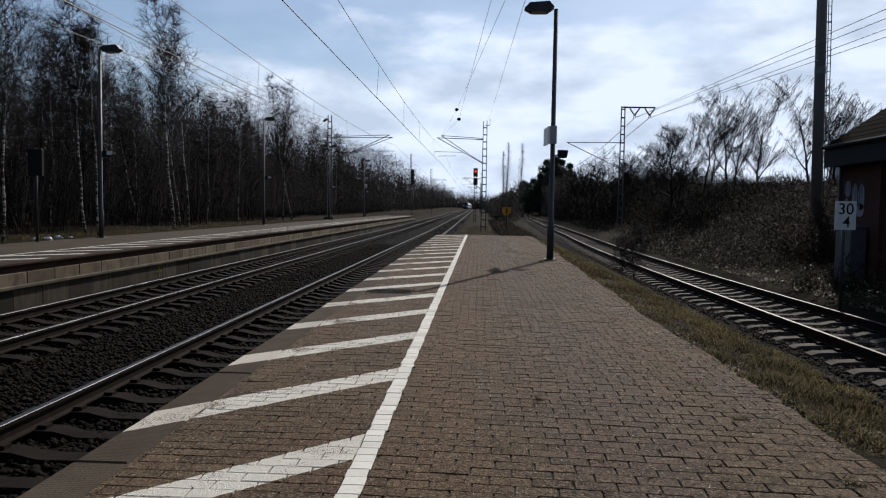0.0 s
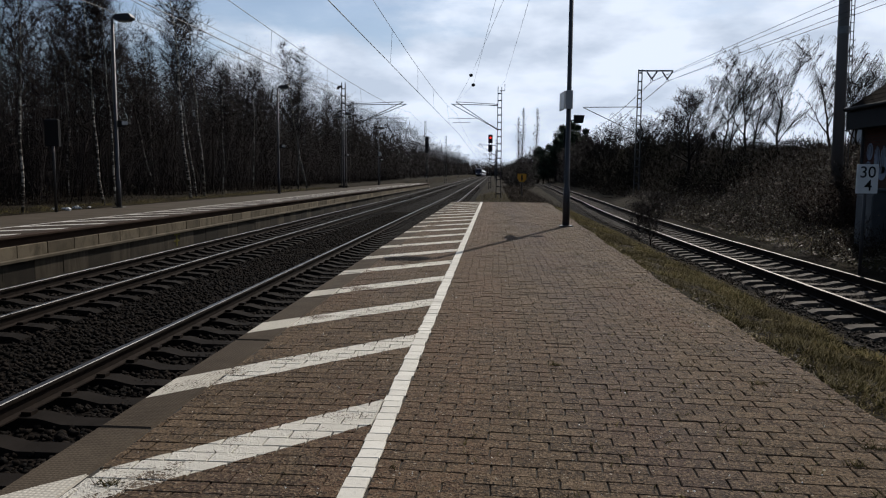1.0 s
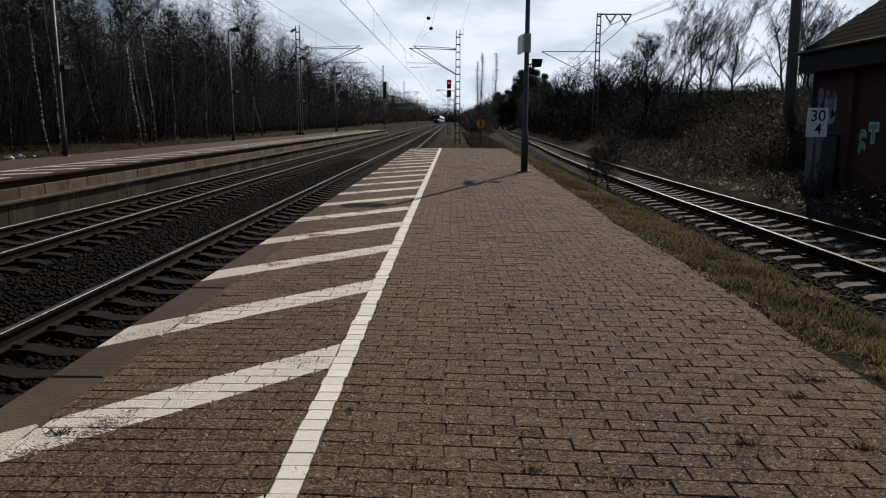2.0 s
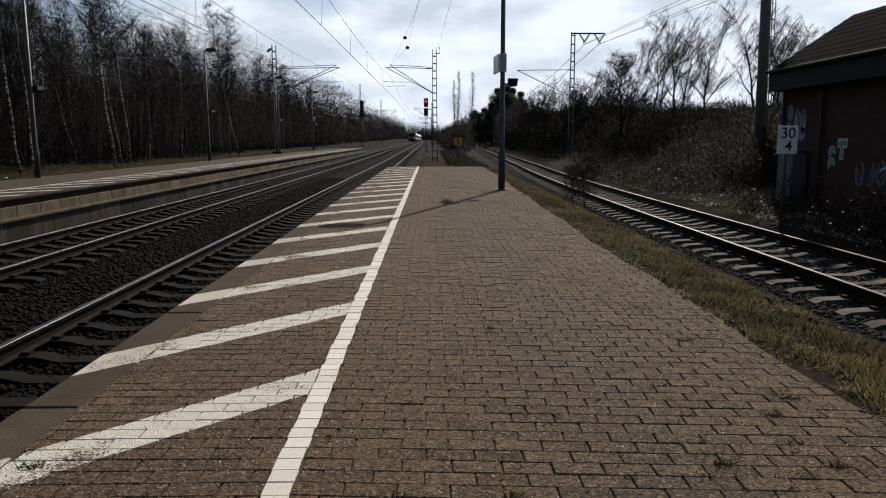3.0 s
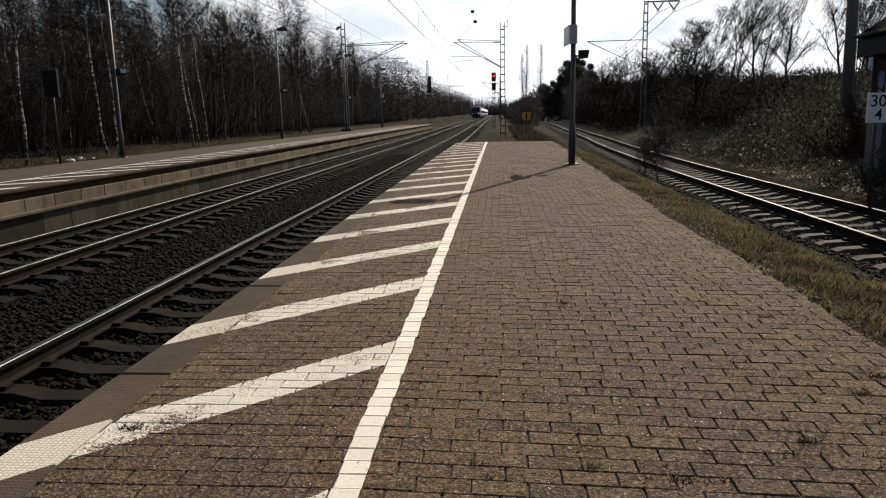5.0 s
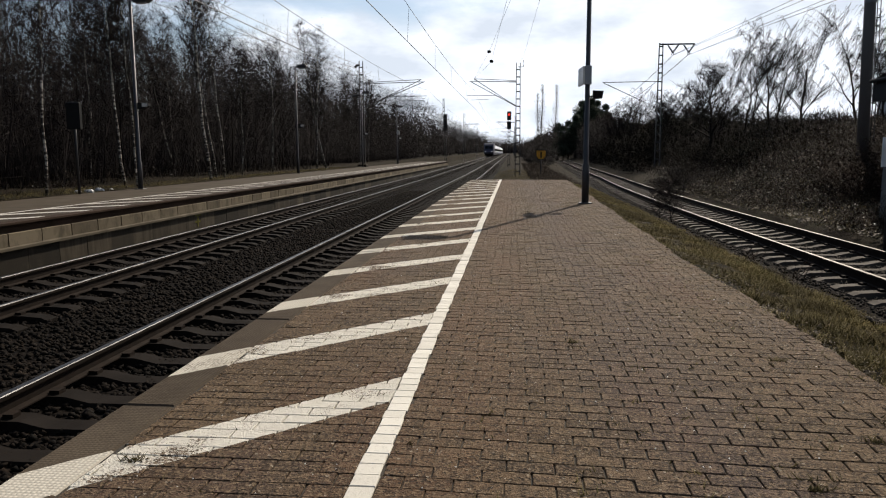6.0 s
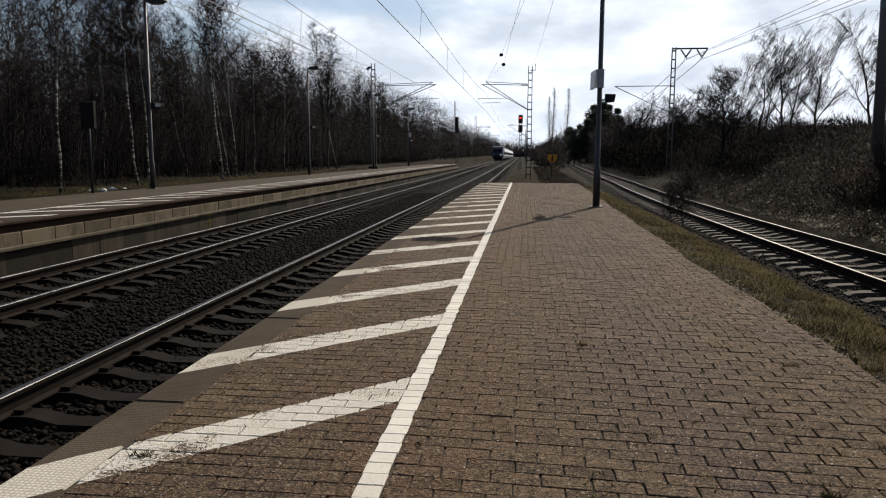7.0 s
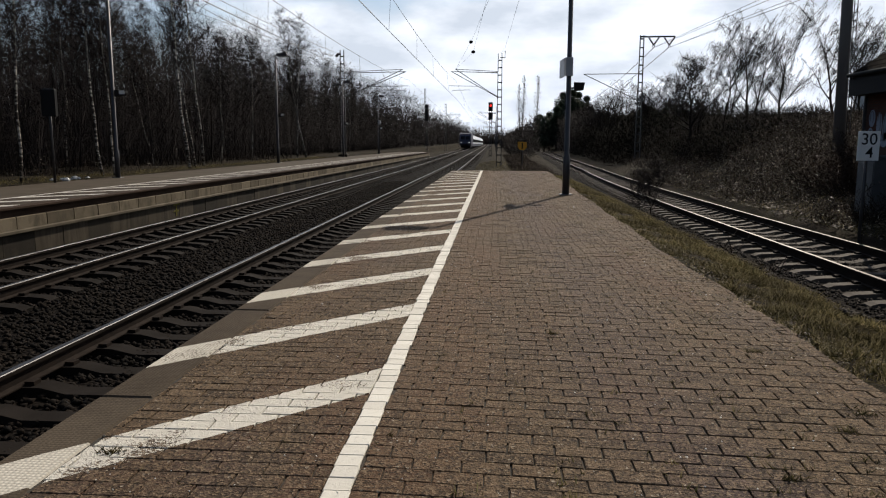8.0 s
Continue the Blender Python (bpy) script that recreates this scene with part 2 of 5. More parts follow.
M_RAIL_TOP_DULL = plain("rail_dull", (0.05, 0.039, 0.032), (0.026, 0.02, 0.016), 3, 80, 0.42, 0.8, 0.05, squash=(4, 0.3, 1))


def stone_material(name, a, b, c):
    m = Mat(name, 0.9, 0, 0.08)
    base = m.mix(m.island(), a, b)
    base = m.mix(m.step(m.noise(0.8, 4), 0.4, 0.7), base, c)
    m.color(base).bump(m.noise(60, 4), 0.5, 0.01)
    return m.m


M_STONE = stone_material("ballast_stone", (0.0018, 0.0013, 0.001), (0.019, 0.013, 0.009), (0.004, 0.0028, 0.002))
M_STONE_GREY = stone_material("siding_ballast_stone", (0.012, 0.010, 0.008), (0.075, 0.064, 0.054), (0.024, 0.019, 0.015))


def bed_material():
    m = Mat("ballast_bed", 0.95, 0, 0.04)
    v = m.n.new("ShaderNodeTexVoronoi")
    v.inputs["Scale"].default_value = 17.0
    m.l.new(m.pos, v.inputs["Vector"])
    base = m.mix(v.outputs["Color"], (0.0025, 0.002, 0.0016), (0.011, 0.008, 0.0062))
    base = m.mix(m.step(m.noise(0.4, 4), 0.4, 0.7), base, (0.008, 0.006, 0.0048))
    m.color(base).bump(v.outputs["Distance"], 1.0, 0.05)
    return m.m


M_BED = bed_material()


def earth_material():
    m = Mat("earth_and_leaf_litter", 0.95, 0, 0.04)
    base = m.mix(m.step(m.noise(0.25, 5), 0.35, 0.65), (0.011, 0.008, 0.0055), (0.019, 0.014, 0.009))
    base = m.mix(m.step(m.noise(1.5, 5), 0.45, 0.65), base, (0.020, 0.018, 0.009))
    base = m.mix(m.math("MULTIPLY", m.step(m.noise(25, 5, rough=0.7), 0.5, 0.7), 0.7), base, (0.034, 0.0255, 0.017))
    m.color(base).bump(m.noise(18, 5, rough=0.7), 0.8, 0.06)
    return m.m


M_EARTH = earth_material()


def blade_material(name, a, b, c):
    m = Mat(name, 0.8, 0, 0.06)
    base = m.mix(m.island(), a, b)
    m.color(m.mix(m.step(m.noise(0.9, 4), 0.42, 0.62), base, c))
    return m.m


M_STRAW = blade_material("straw_blades", (0.10, 0.078, 0.036), (0.20, 0.16, 0.085), (0.075, 0.062, 0.025))
M_GRASS = blade_material("grass_blades", (0.040, 0.040, 0.010), (0.13, 0.098, 0.040), (0.042, 0.034, 0.014))
M_TWIG = blade_material("dark_twigs", (0.009, 0.0072, 0.0072), (0.021, 0.0166, 0.0165), (0.013, 0.0104, 0.0102))
M_BRAMBLE = blade_material("bramble_stems", (0.012, 0.008, 0.006), (0.030, 0.020, 0.0135), (0.012, 0.008, 0.0065))
M_BARK = plain("dark_bark", (0.028, 0.022, 0.018), (0.014, 0.011, 0.009), 6, 60, 0.9, bump=0.6, squash=(1, 1, 0.3), spec=0.06)


def birch_material():
    m = Mat("birch_bark", 0.8, 0, 0.12)
    marks = m.step(m.noise(5.0, 4, squash=(1.0, 1.0, 2.6)), 0.42, 0.52)
    base = m.mix(m.noise(20, 3), (0.60, 0.56, 0.50), (0.32, 0.29, 0.25))
    m.color(m.mix(marks, base, (0.045, 0.038, 0.032))).bump(marks, 0.3, 0.01)
    return m.m


M_BIRCH = birch_material()


def leaf_material(name, a, b, rough, spec=0.3):
    m = Mat(name, rough, 0, spec)
    m.color(m.mix(m.island(), a, b))
    return m.m


M_LEAF = leaf_material("bramble_leaf", (0.016, 0.019, 0.008), (0.11, 0.085, 0.05), 0.5)
M_LITTER = leaf_material("fallen_leaf", (0.03, 0.021, 0.012), (0.17, 0.13, 0.085), 0.7)
M_NEEDLE = leaf_material("conifer_needles", (0.010, 0.020, 0.009), (0.025, 0.040, 0.016), 0.7)
# near-black: the deep shade inside the thickets is put into the leaf colour
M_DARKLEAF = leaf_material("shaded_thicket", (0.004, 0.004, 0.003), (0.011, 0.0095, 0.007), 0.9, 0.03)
M_STEEL = plain("galvanised_steel", (0.20, 0.205, 0.215), (0.12, 0.122, 0.128), 4, 70, 0.5, 0.5)
M_STEEL_DARK = plain("dark_painted_steel", (0.045, 0.045, 0.048), (0.025, 0.025, 0.027), 4, 70, 0.55, 0.3)
M_POLE = plain("grey_painted_pole", (0.044, 0.045, 0.050), (0.026, 0.026, 0.030), 4, 70, 0.5, 0.2)
M_WIRE = plain("wire", (0.035, 0.033, 0.032), (0.02, 0.019, 0.018), 4, 70, 0.6, 0.4)
M_BLACK = plain("matt_black", (0.014, 0.014, 0.015), (0.022, 0.022, 0.022), 5, 50, 0.7, spec=0.08)
M_WHITE = plain("white_enamel", (0.78, 0.78, 0.76), (0.66, 0.65, 0.62), 4, 40, 0.35, bump=0.05)
M_GREYBOX = plain("grey_plastic", (0.35, 0.36, 0.37), (0.26, 0.27, 0.28), 4, 40, 0.5, bump=0.05)
M_CABINET = plain("dull_grey_paint", (0.085, 0.088, 0.092), (0.05, 0.052, 0.055), 3, 40, 0.6, bump=0.1)
M_YELLOW = plain("yellow_enamel", (0.80, 0.36, 0.015), (0.66, 0.28, 0.012), 5, 60, 0.45, bump=0.05)
M_MAST_CONC = plain("spun_concrete", (0.13, 0.12, 0.112), (0.08, 0.074, 0.07), 1.5, 40, 0.8, squash=(1, 1, 0.2))


def brick_material():
    m = Mat("dark_red_brick", 0.9, 0, 0.1)
    t = m.n.new("ShaderNodeTexBrick")
    t.inputs["Scale"].default_value = 1.0
    t.inputs["Brick Width"].default_value, t.inputs["Row Height"].default_value = 0.25, 0.075
    t.inputs["Mortar Size"].default_value = 0.008
    t.inputs["Color1"].default_value, t.inputs["Color2"].default_value = (0.058, 0.024, 0.017, 1), (0.085, 0.036, 0.025, 1)
    t.inputs["Mortar"].default_value = (0.050, 0.040, 0.034, 1)
    s = m.n.new("ShaderNodeCombineXYZ")
    x, y, z = m.axes()
    m.l.new(m.math("ADD", x, y), s.inputs[0])
    m.l.new(z, s.inputs[1])
    m.l.new(s.outputs[0], t.inputs["Vector"])
    m.color(m.mix(m.math("MULTIPLY", m.step(m.noise(1.2, 5), 0.4, 0.7), 0.6), t.outputs["Color"], (0.055, 0.033, 0.027)))
    m.bump(t.outputs["Fac"], -0.4, 0.01)
    return m.m


M_BRICK = brick_material()
M_TILE = plain("roof_tile", (0.0065, 0.0045, 0.0038), (0.0035, 0.0027, 0.0023), 3, 40, 0.95, spec=0.01)
M_TRAIN = plain("dark_blue_paint", (0.004, 0.010, 0.048), (0.003, 0.007, 0.036), 1, 20, 0.5, bump=0.02)
M_COACH = plain("white_coach_paint", (0.70, 0.72, 0.75), (0.60, 0.62, 0.66), 1, 20, 0.4, bump=0.02)
M_ROOF = plain("silver_roof", (0.62, 0.64, 0.66), (0.5, 0.52, 0.55), 1, 20, 0.4, bump=0.02)
M_GLASS = plain("dark_glass", (0.008, 0.009, 0.011), (0.006, 0.007, 0.009), 2, 20, 0.2, bump=0.0, spec=0.15)


def glow(name, c, strength):
    m = Mat(name, 0.4)
    m.color((*c, 1))
    m.b.inputs["Emission Color"].default_value = (*c, 1)
    m.b.inputs["Emission Strength"].default_value = strength
    return m.m


M_RED = glow("red_signal_lens", (1.0, 0.03, 0.02), 2.5)
M_HEADLIGHT = glow("headlight_lens", (1.0, 0.95, 0.85), 2.5)


# ---- mesh helpers ----
def mesh(name, verts, faces, mats, smooth=False, slots=None):
    me = bpy.data.meshes.new(name)
    me.from_pydata([tuple(v) for v in verts], [], faces)
    for m in mats if isinstance(mats, (list, tuple)) else [mats]:
        me.materials.append(m)
    if slots is not None:
        me.polygons.foreach_set("material_index", slots)
    if smooth:
        me.polygons.foreach_set("use_smooth", [True] * len(me.polygons))
    me.update()
    return me


def empty(name, x=0, y=0, z=0, rz=0):
    ob = new(name)
    ob.matrix_basis = pose(x, y, z, 0, 0, rz)
    return ob


def part(name, data, parent, label="", at=(0, 0, 0), rot=(0, 0, 0)):
    """A mesh under a thing."""
    ob = new(name, data)
    ob.parent = parent
    ob.matrix_basis = pose(*at, *rot)
    if label:
        tagged(ob, label)
    return ob


class Shape:
    """Collects vertices and faces of one mesh."""

    def __init__(self):
        self.v, self.f, self.s = [], [], []

    def box(self, x0, x1, y0, y1, z0, z1, slot=0):
        n = len(self.v)
        self.v += [(x, y, z) for z in (z0, z1) for y in (y0, y1) for x in (x0, x1)]
        fs = [(0, 2, 3, 1), (4, 5, 7, 6), (0, 1, 5, 4), (2, 6, 7, 3), (0, 4, 6, 2), (1, 3, 7, 5)]
        self.f += [tuple(n + i for i in f) for f in fs]
        self.s += [slot] * 6
        return self

    def bevel_box(self, x0, x1, y0, y1, z0, z1, b=0.01, slot=0):
        """A box whose upper rim is chamfered."""
        n = len(self.v)
        self.v += [(x0, y0, z0), (x1, y0, z0), (x1, y1, z0), (x0, y1, z0)]
        self.v += [(x0, y0, z1 - b), (x1, y0, z1 - b), (x1, y1, z1 - b), (x0, y1, z1 - b)]
        self.v += [(x0 + b, y0 + b, z1), (x1 - b, y0 + b, z1), (x1 - b, y1 - b, z1), (x0 + b, y1 - b, z1)]
        for k in (0, 4):
            for i in range(4):
                j = (i + 1) % 4
                self.f.append((n + k + i, n + k + j, n + k + 4 + j, n + k + 4 + i))
        self.f.append((n + 8, n + 9, n + 10, n + 11))
        self.s += [slot] * 9
        return self

    def tube(self, pts, radii, sides=6, slot=0, cap=True):
        """A tube along points, tapering by radii; the last radius 0 ends in a tip."""
        pts = [Vector(p) for p in pts]
        if not hasattr(radii, "__len__"):
            radii = [radii] * len(pts)
        rings = []
        for i, p in enumerate(pts):
            d = (pts[min(i + 1, len(pts) - 1)] - pts[max(i - 1, 0)])
            d = d.normalized() if d.length > 1e-9 else Vector((0, 0, 1))
            u = d.cross(Vector((0.31, 0.17, 0.93)) if abs(d.z) < 0.9 else Vector((1, 0.1, 0))).normalized()
            w = d.cross(u)
            if radii[i] <= 0:
                rings.append([len(self.v)])
                self.v.append(tuple(p))
                continue
            rings.append(list(range(len(self.v), len(self.v) + sides)))
            for k in range(sides):
                a = 2 * math.pi * k / sides
                self.v.append(tuple(p + radii[i] * (math.cos(a) * u + math.sin(a) * w)))
        for a, b in zip(rings, rings[1:]):
            for k in range(sides):
                j = (k + 1) % sides
                if len(b) == 1:
                    self.f.append((a[k], a[j], b[0]))
                else:
                    self.f.append((a[k], a[j], b[j], b[k]))
                self.s.append(slot)
        if cap:
            for r, flip in ((rings[0], True), (rings[-1], False)):
                if len(r) > 2:
                    self.f.append(tuple(reversed(r)) if flip else tuple(r))
                    self.s.append(slot)
        return self

    def prism(self, outline, x0, x1, axis="x", slot=0):
        """An outline extruded along one axis."""
        n, k = len(self.v), len(outline)
        for c in (x0, x1):
            for a, b in outline:
                self.v.append({"x": (c, a, b), "y": (a, c, b), "z": (a, b, c)}[axis])
        for i in range(k):
            j = (i + 1) % k
            self.f.append((n + i, n + j, n + k + j, n + k + i))
            self.s.append(slot)
        self.f += [tuple(n + i for i in reversed(range(k))), tuple(n + k + i for i in range(k))]
        self.s += [slot, slot]
        return self

    def mesh(self, name, mats, smooth=False):
        return mesh(name, self.v, self.f, mats, smooth, self.s)


def cones(base, tip, radius):
    """Many three-sided tapering stems at once, as numpy rows."""
    base, tip = np.asarray(base, float), np.asarray(tip, float)
    n = len(base)
    ang = np.random.rand(n) * 6.28
    d = tip - base
    d /= np.linalg.norm(d, axis=1, keepdims=True) + 1e-9
    ref = np.where(np.abs(d[:, 2:3]) < 0.9, [[0.0, 0.0, 1.0]], [[1.0, 0.0, 0.0]])
    u = np.cross(d, ref)
    u /= np.linalg.norm(u, axis=1, keepdims=True) + 1e-9
    w = np.cross(d, u)
    r = np.broadcast_to(np.asarray(radius, float), (n,))[:, None]
    rows = [base + r * (np.cos(ang + k * 2.094)[:, None] * u + np.sin(ang + k * 2.094)[:, None] * w) for k in range(3)]
    v = np.stack(rows + [tip], 1).reshape(-1, 3)
    q = np.arange(n) * 4
    f = np.stack([np.stack([q, q + 1, q + 3], 1), np.stack([q + 1, q + 2, q + 3], 1), np.stack([q + 2, q, q + 3], 1)], 1).reshape(-1, 3)
    return v, f


def fast_mesh(name, v, f, mat):
    """A mesh of equal-sided faces from numpy rows."""
    me = bpy.data.meshes.new(name)
    v, f = np.asarray(v, np.float32), np.asarray(f, np.int32)
    me.vertices.add(len(v))
    me.vertices.foreach_set("co", v.ravel())
    k = f.shape[1]
    me.loops.add(f.size)
    me.loops.foreach_set("vertex_index", f.ravel())
    me.polygons.add(len(f))
    me.polygons.foreach_set("loop_start", np.arange(len(f), dtype=np.int32) * k)
    me.materials.append(mat)
    me.update(calc_edges=True)
    me.validate()
    return me


rng = np.random.default_rng(7)
RAIL_Z, BED_Z = -0.728, -0.985
NEAR_C, FAR_C = -3.372, -7.37
SIDE_Z = -0.669


def climb(y):
    """The line climbs gently beyond the platforms."""
    return 0.0042 * min(max(0.0, y - 60.0), 340.0)


def siding_x(y):
    """The siding's centre line: straight, then bending away slightly."""
    return 6.297 + 0.0008 * min(max(0.0, y - 18.0), 37.0) ** 2 + 0.03 * min(max(0.0, y - 55.0), 95.0) + 0.01 * max(0.0, y - 150.0)


def edge_right(y):
    """The paved platform's outer edge."""
    return 1.955 + 0.019 * min(max(0.0, y - 9.0), 25.0) + 0.02 * math.sin(y * 1.3) + 0.012 * math.sin(y * 4.1)


def flat_bank(x, y):
    """Height of the ground without the climb."""
    if x < -13.3:
        return 0.02 + 0.15 * noise.noise((x * 0.2, y * 0.2, 0)) * min(1, (-13.3 - x) / 2)
    if x < -8.9:
        return BED_Z - 0.10
    if y > 34:
        if x < -1.6:
            return BED_Z - 0.10
        if x < 4.4:
            t = min(1.0, (x + 1.6) / 1.6)
            return BED_Z - 0.10 + 0.30 * t * t * (3 - 2 * t) + 0.06 * noise.noise((x, y, 3)) * t
    elif x < 1.9:
        return BED_Z - 0.10
    s = siding_x(max(y, 0.0)) - 6.297
    if x < 4.5 + s:
        t = max(0.0, x - 1.9)
        hump = 0.05 * noise.noise((x * 2.2, y * 2.2, 3)) + 0.02 * noise.noise((x * 6, y * 6, 5))
        return max(-1.0, -0.085 - 0.17 * t - 0.16 * max(0.0, t - 0.95) ** 2 + hump * min(1.0, t * 4))
    if x < 8.3 + s:
        return -1.05
    rise = min(1.0, max(0.0, (y - 22.5) / 8.0))
    t = min(1.0, (x - 8.3 - s) / 6.5)
    top = 0.45 * (1 - rise) + rise * 1.95
    return -0.80 + (top + 0.80) * (t * t * (3 - 2 * t)) + 0.25 * noise.noise((x * 0.35, y * 0.35, 9)) * t


def bank(x, y):
    """Height of the ground."""
    return flat_bank(x, y) + climb(y)


# ---- ground ----
def build_ground():
    xs = [-1500, -500, -150, -60, -40, -30, -22, -18, -16, -14.5, -13.6, -13.31, -13.29, -8.91, -8.89, -5, -1.9, -1.6, -1.2, -0.8, -0.4, 0.0, 0.6, 1.2, 1.89]
    xs += [1.905, 2.1, 2.35, 2.6, 2.9, 3.2, 3.6, 3.8, 4.0, 4.2, 4.4, 4.6, 5, 6, 7, 8, 8.6, 9.2, 10, 10.8, 11.6, 12.5, 13.5, 14.5, 16, 18, 21, 26, 40, 70, 150, 500, 1500]
    ys = [-1500, -300, -60, -20] + [-5 + 0.6 * i for i in range(70)] + [38 + 3 * i for i in range(30)] + [135, 160, 200, 260, 350, 400, 500, 900, 2500]
    v = [(x, y, bank(x, y)) for y in ys for x in xs]
    n = len(xs)
    f = [(j * n + i, j * n + i + 1, (j + 1) * n + i + 1, (j + 1) * n + i) for j in range(len(ys) - 1) for i in range(n - 1)]
    ob = new("ground", mesh("ground", v, f, M_EARTH, True))
    tagged(ob, "brown earth with leaf litter and moss", "ground", kind="structure")


build_ground()


def build_bed(name, x0, x1, z, y0, y1, curve=False):
    v, f = [], []
    ys = [y0 + (y1 - y0) * (i / 60) ** 1.7 for i in range(61)]
    prof = [(x0 - 0.25, z - 0.16), (x0 + 0.3, z), (x1 - 0.3, z), (x1 + 0.25, z - 0.16)]
    for y in ys:
        s = siding_x(max(y, 0)) - 6.297 if curve else 0
        v += [(x + s, y, zz + climb(y)) for x, zz in prof]
    for j in range(60):
        f += [(j * 4 + i, j * 4 + i + 1, j * 4 + 5 + i, j * 4 + 4 + i) for i in range(3)]
    return tagged(new(name, mesh(name, v, f, M_BED)), "dark brown crushed stone track bed", "ballast", kind="structure")


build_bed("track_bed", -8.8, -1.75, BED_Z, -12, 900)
build_bed("siding_bed", 4.45, 8.15, SIDE_Z - 0.255, -12, 152, True)


def stones(name, count, x0, x1, y0, y1, zf, size, mat, label, avoid=()):
    """Loose crushed stones lying on a bed."""
    x, y = rng.uniform(x0, x1, count), y0 + (y1 - y0) * rng.random(count) ** 1.7
    keep = np.ones(count, bool)
    for a, b in avoid:
        keep &= ~((x > a) & (x < b))
    x, y = x[keep], y[keep]
    n = len(x)
    z = np.array([zf(a, b) for a, b in zip(x, y)])
    s = rng.uniform(0.55, 1.25, n) * size
    corner = np.array([(1, 0, 0), (0, 1, 0), (-1, 0, 0), (0, -1, 0), (0, 0, 1), (0, 0, -1)], float)
    v = corner[None] * (s[:, None] * rng.uniform(0.6, 1.2, (n, 6)))[:, :, None]
    a = rng.uniform(0, 6.28, n)
    t = rng.uniform(-0.7, 0.7, n)
    ca, sa, ct, st = np.cos(a), np.sin(a), np.cos(t), np.sin(t)
    vx, vy, vz = v[..., 0], v[..., 1], v[..., 2] * 0.8
    vx, vz = vx * ct[:, None] - vz * st[:, None], vx * st[:, None] + vz * ct[:, None]
    vx, vy = vx * ca[:, None] - vy * sa[:, None], vx * sa[:, None] + vy * ca[:, None]
    v = np.stack([vx + x[:, None], vy + y[:, None], vz + (z + s * 0.25)[:, None]], -1).reshape(-1, 3)
    fs = np.array([(0, 1, 4), (1, 2, 4), (2, 3, 4), (3, 0, 4), (1, 0, 5), (2, 1, 5), (3, 2, 5), (0, 3, 5)])
    f = (np.arange(n)[:, None, None] * 6 + fs[None]).reshape(-1, 3)
    tagged(new(name, fast_mesh(name, v, f, mat)), label, "ballast", kind="stuff")


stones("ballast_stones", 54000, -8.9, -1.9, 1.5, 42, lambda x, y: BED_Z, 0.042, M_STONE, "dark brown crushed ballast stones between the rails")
stones("siding_ballast_stones", 24000, 3.3, 8.2, 5, 42, lambda x, y: max(bank(x, y), SIDE_Z - 0.255 if 4.8 < x - siding_x(y) + 6.297 < 7.9 else SIDE_Z - 0.36), 0.042, M_STONE_GREY, "grey crushed ballast stones along the siding")


# ---- tracks ----
RAIL = [(-0.0625, -0.172), (0.0625, -0.172), (0.0625, -0.16), (0.012, -0.145), (0.009, -0.05), (0.036, -0.04), (0.036, -0.006), (0.03, 0), (-0.03, 0), (-0.036, -0.006), (-0.036, -0.04), (-0.009, -0.05), (-0.012, -0.145), (-0.0625, -0.16)]


def rail_mesh(off, z, y0, y1, curve, top):
    ys = [y0] + [y0 + (y1 - y0) * (i / 48) ** 1.5 for i in range(1, 49)] if curve else [y0, 40, 60, 120, 250, 400, y1]
    v, f, s, k = [], [], [], len(RAIL)
    for y in ys:
        c = siding_x(max(y, 0)) if curve else 0
        v += [(c + off + a, y, z + b + climb(y)) for a, b in RAIL]
    for j in range(len(ys) - 1):
        for i in range(k):
            f.append((j * k + i, j * k + (i + 1) % k, (j + 1) * k + (i + 1) % k, (j + 1) * k + i))
            s.append(1 if i == 7 or (not curve and i in (6, 8)) else 0)
    return mesh("rail", v, f, [M_RAIL_SIDE, top], slots=s)


def sleeper_mesh(mat):
    """Concrete sleeper with a waisted middle, raised rail seats and fastening shoulders."""
    s = Shape()
    prof = [(-1.3, 0.0), (-1.2, 0.035), (-0.95, 0.05), (-0.52, 0.05), (-0.3, 0.0), (0.3, 0.0), (0.52, 0.05), (0.95, 0.05), (1.2, 0.035), (1.3, 0.0)]
    for x, z in prof:
        s.v += [(x, -0.14, -0.12), (x, -0.105, z), (x, 0.105, z), (x, 0.14, -0.12)]
    for i in range(len(prof) - 1):
        for k in range(3):
            s.f.append((i * 4 + k, i * 4 + k + 1, i * 4 + 5 + k, i * 4 + 4 + k))
            s.s.append(0)
    s.f += [(0, 1, 2, 3), (39, 38, 37, 36)]
    s.s += [0, 0]
    for c in (-0.7525, 0.7525):
        for side in (-1, 1):
            a = c + side * 0.10
            s.box(a - 0.045, a + 0.045, -0.05, 0.05, 0.045, 0.085, 1)
    return s.mesh("sleeper", [mat, M_RAIL_SIDE])


def build_track(name, centre, z, label, sleeper, top, curve=False, y0=0.5, pitch=0.6):
    t = empty(name)
    tagged(t, label, "railway track", kind="structure")
    for off in (-0.7525, 0.7525):
        part("rail", rail_mesh(centre + off, z, -8, 700 if not curve else 150, curve, top), t)
    n = 200
    for i in range(n):
        y = y0 + i * pitch
        x = siding_x(y) + centre if curve else centre
        lean = math.degrees(-math.atan((siding_x(y + 1) - siding_x(y)))) if curve else 0
        part("sleeper", sleeper, t, at=(x, y, z - 0.222 + climb(y) + random.uniform(-0.006, 0.006)), rot=(0, 0, lean + random.uniform(-0.6, 0.6)))


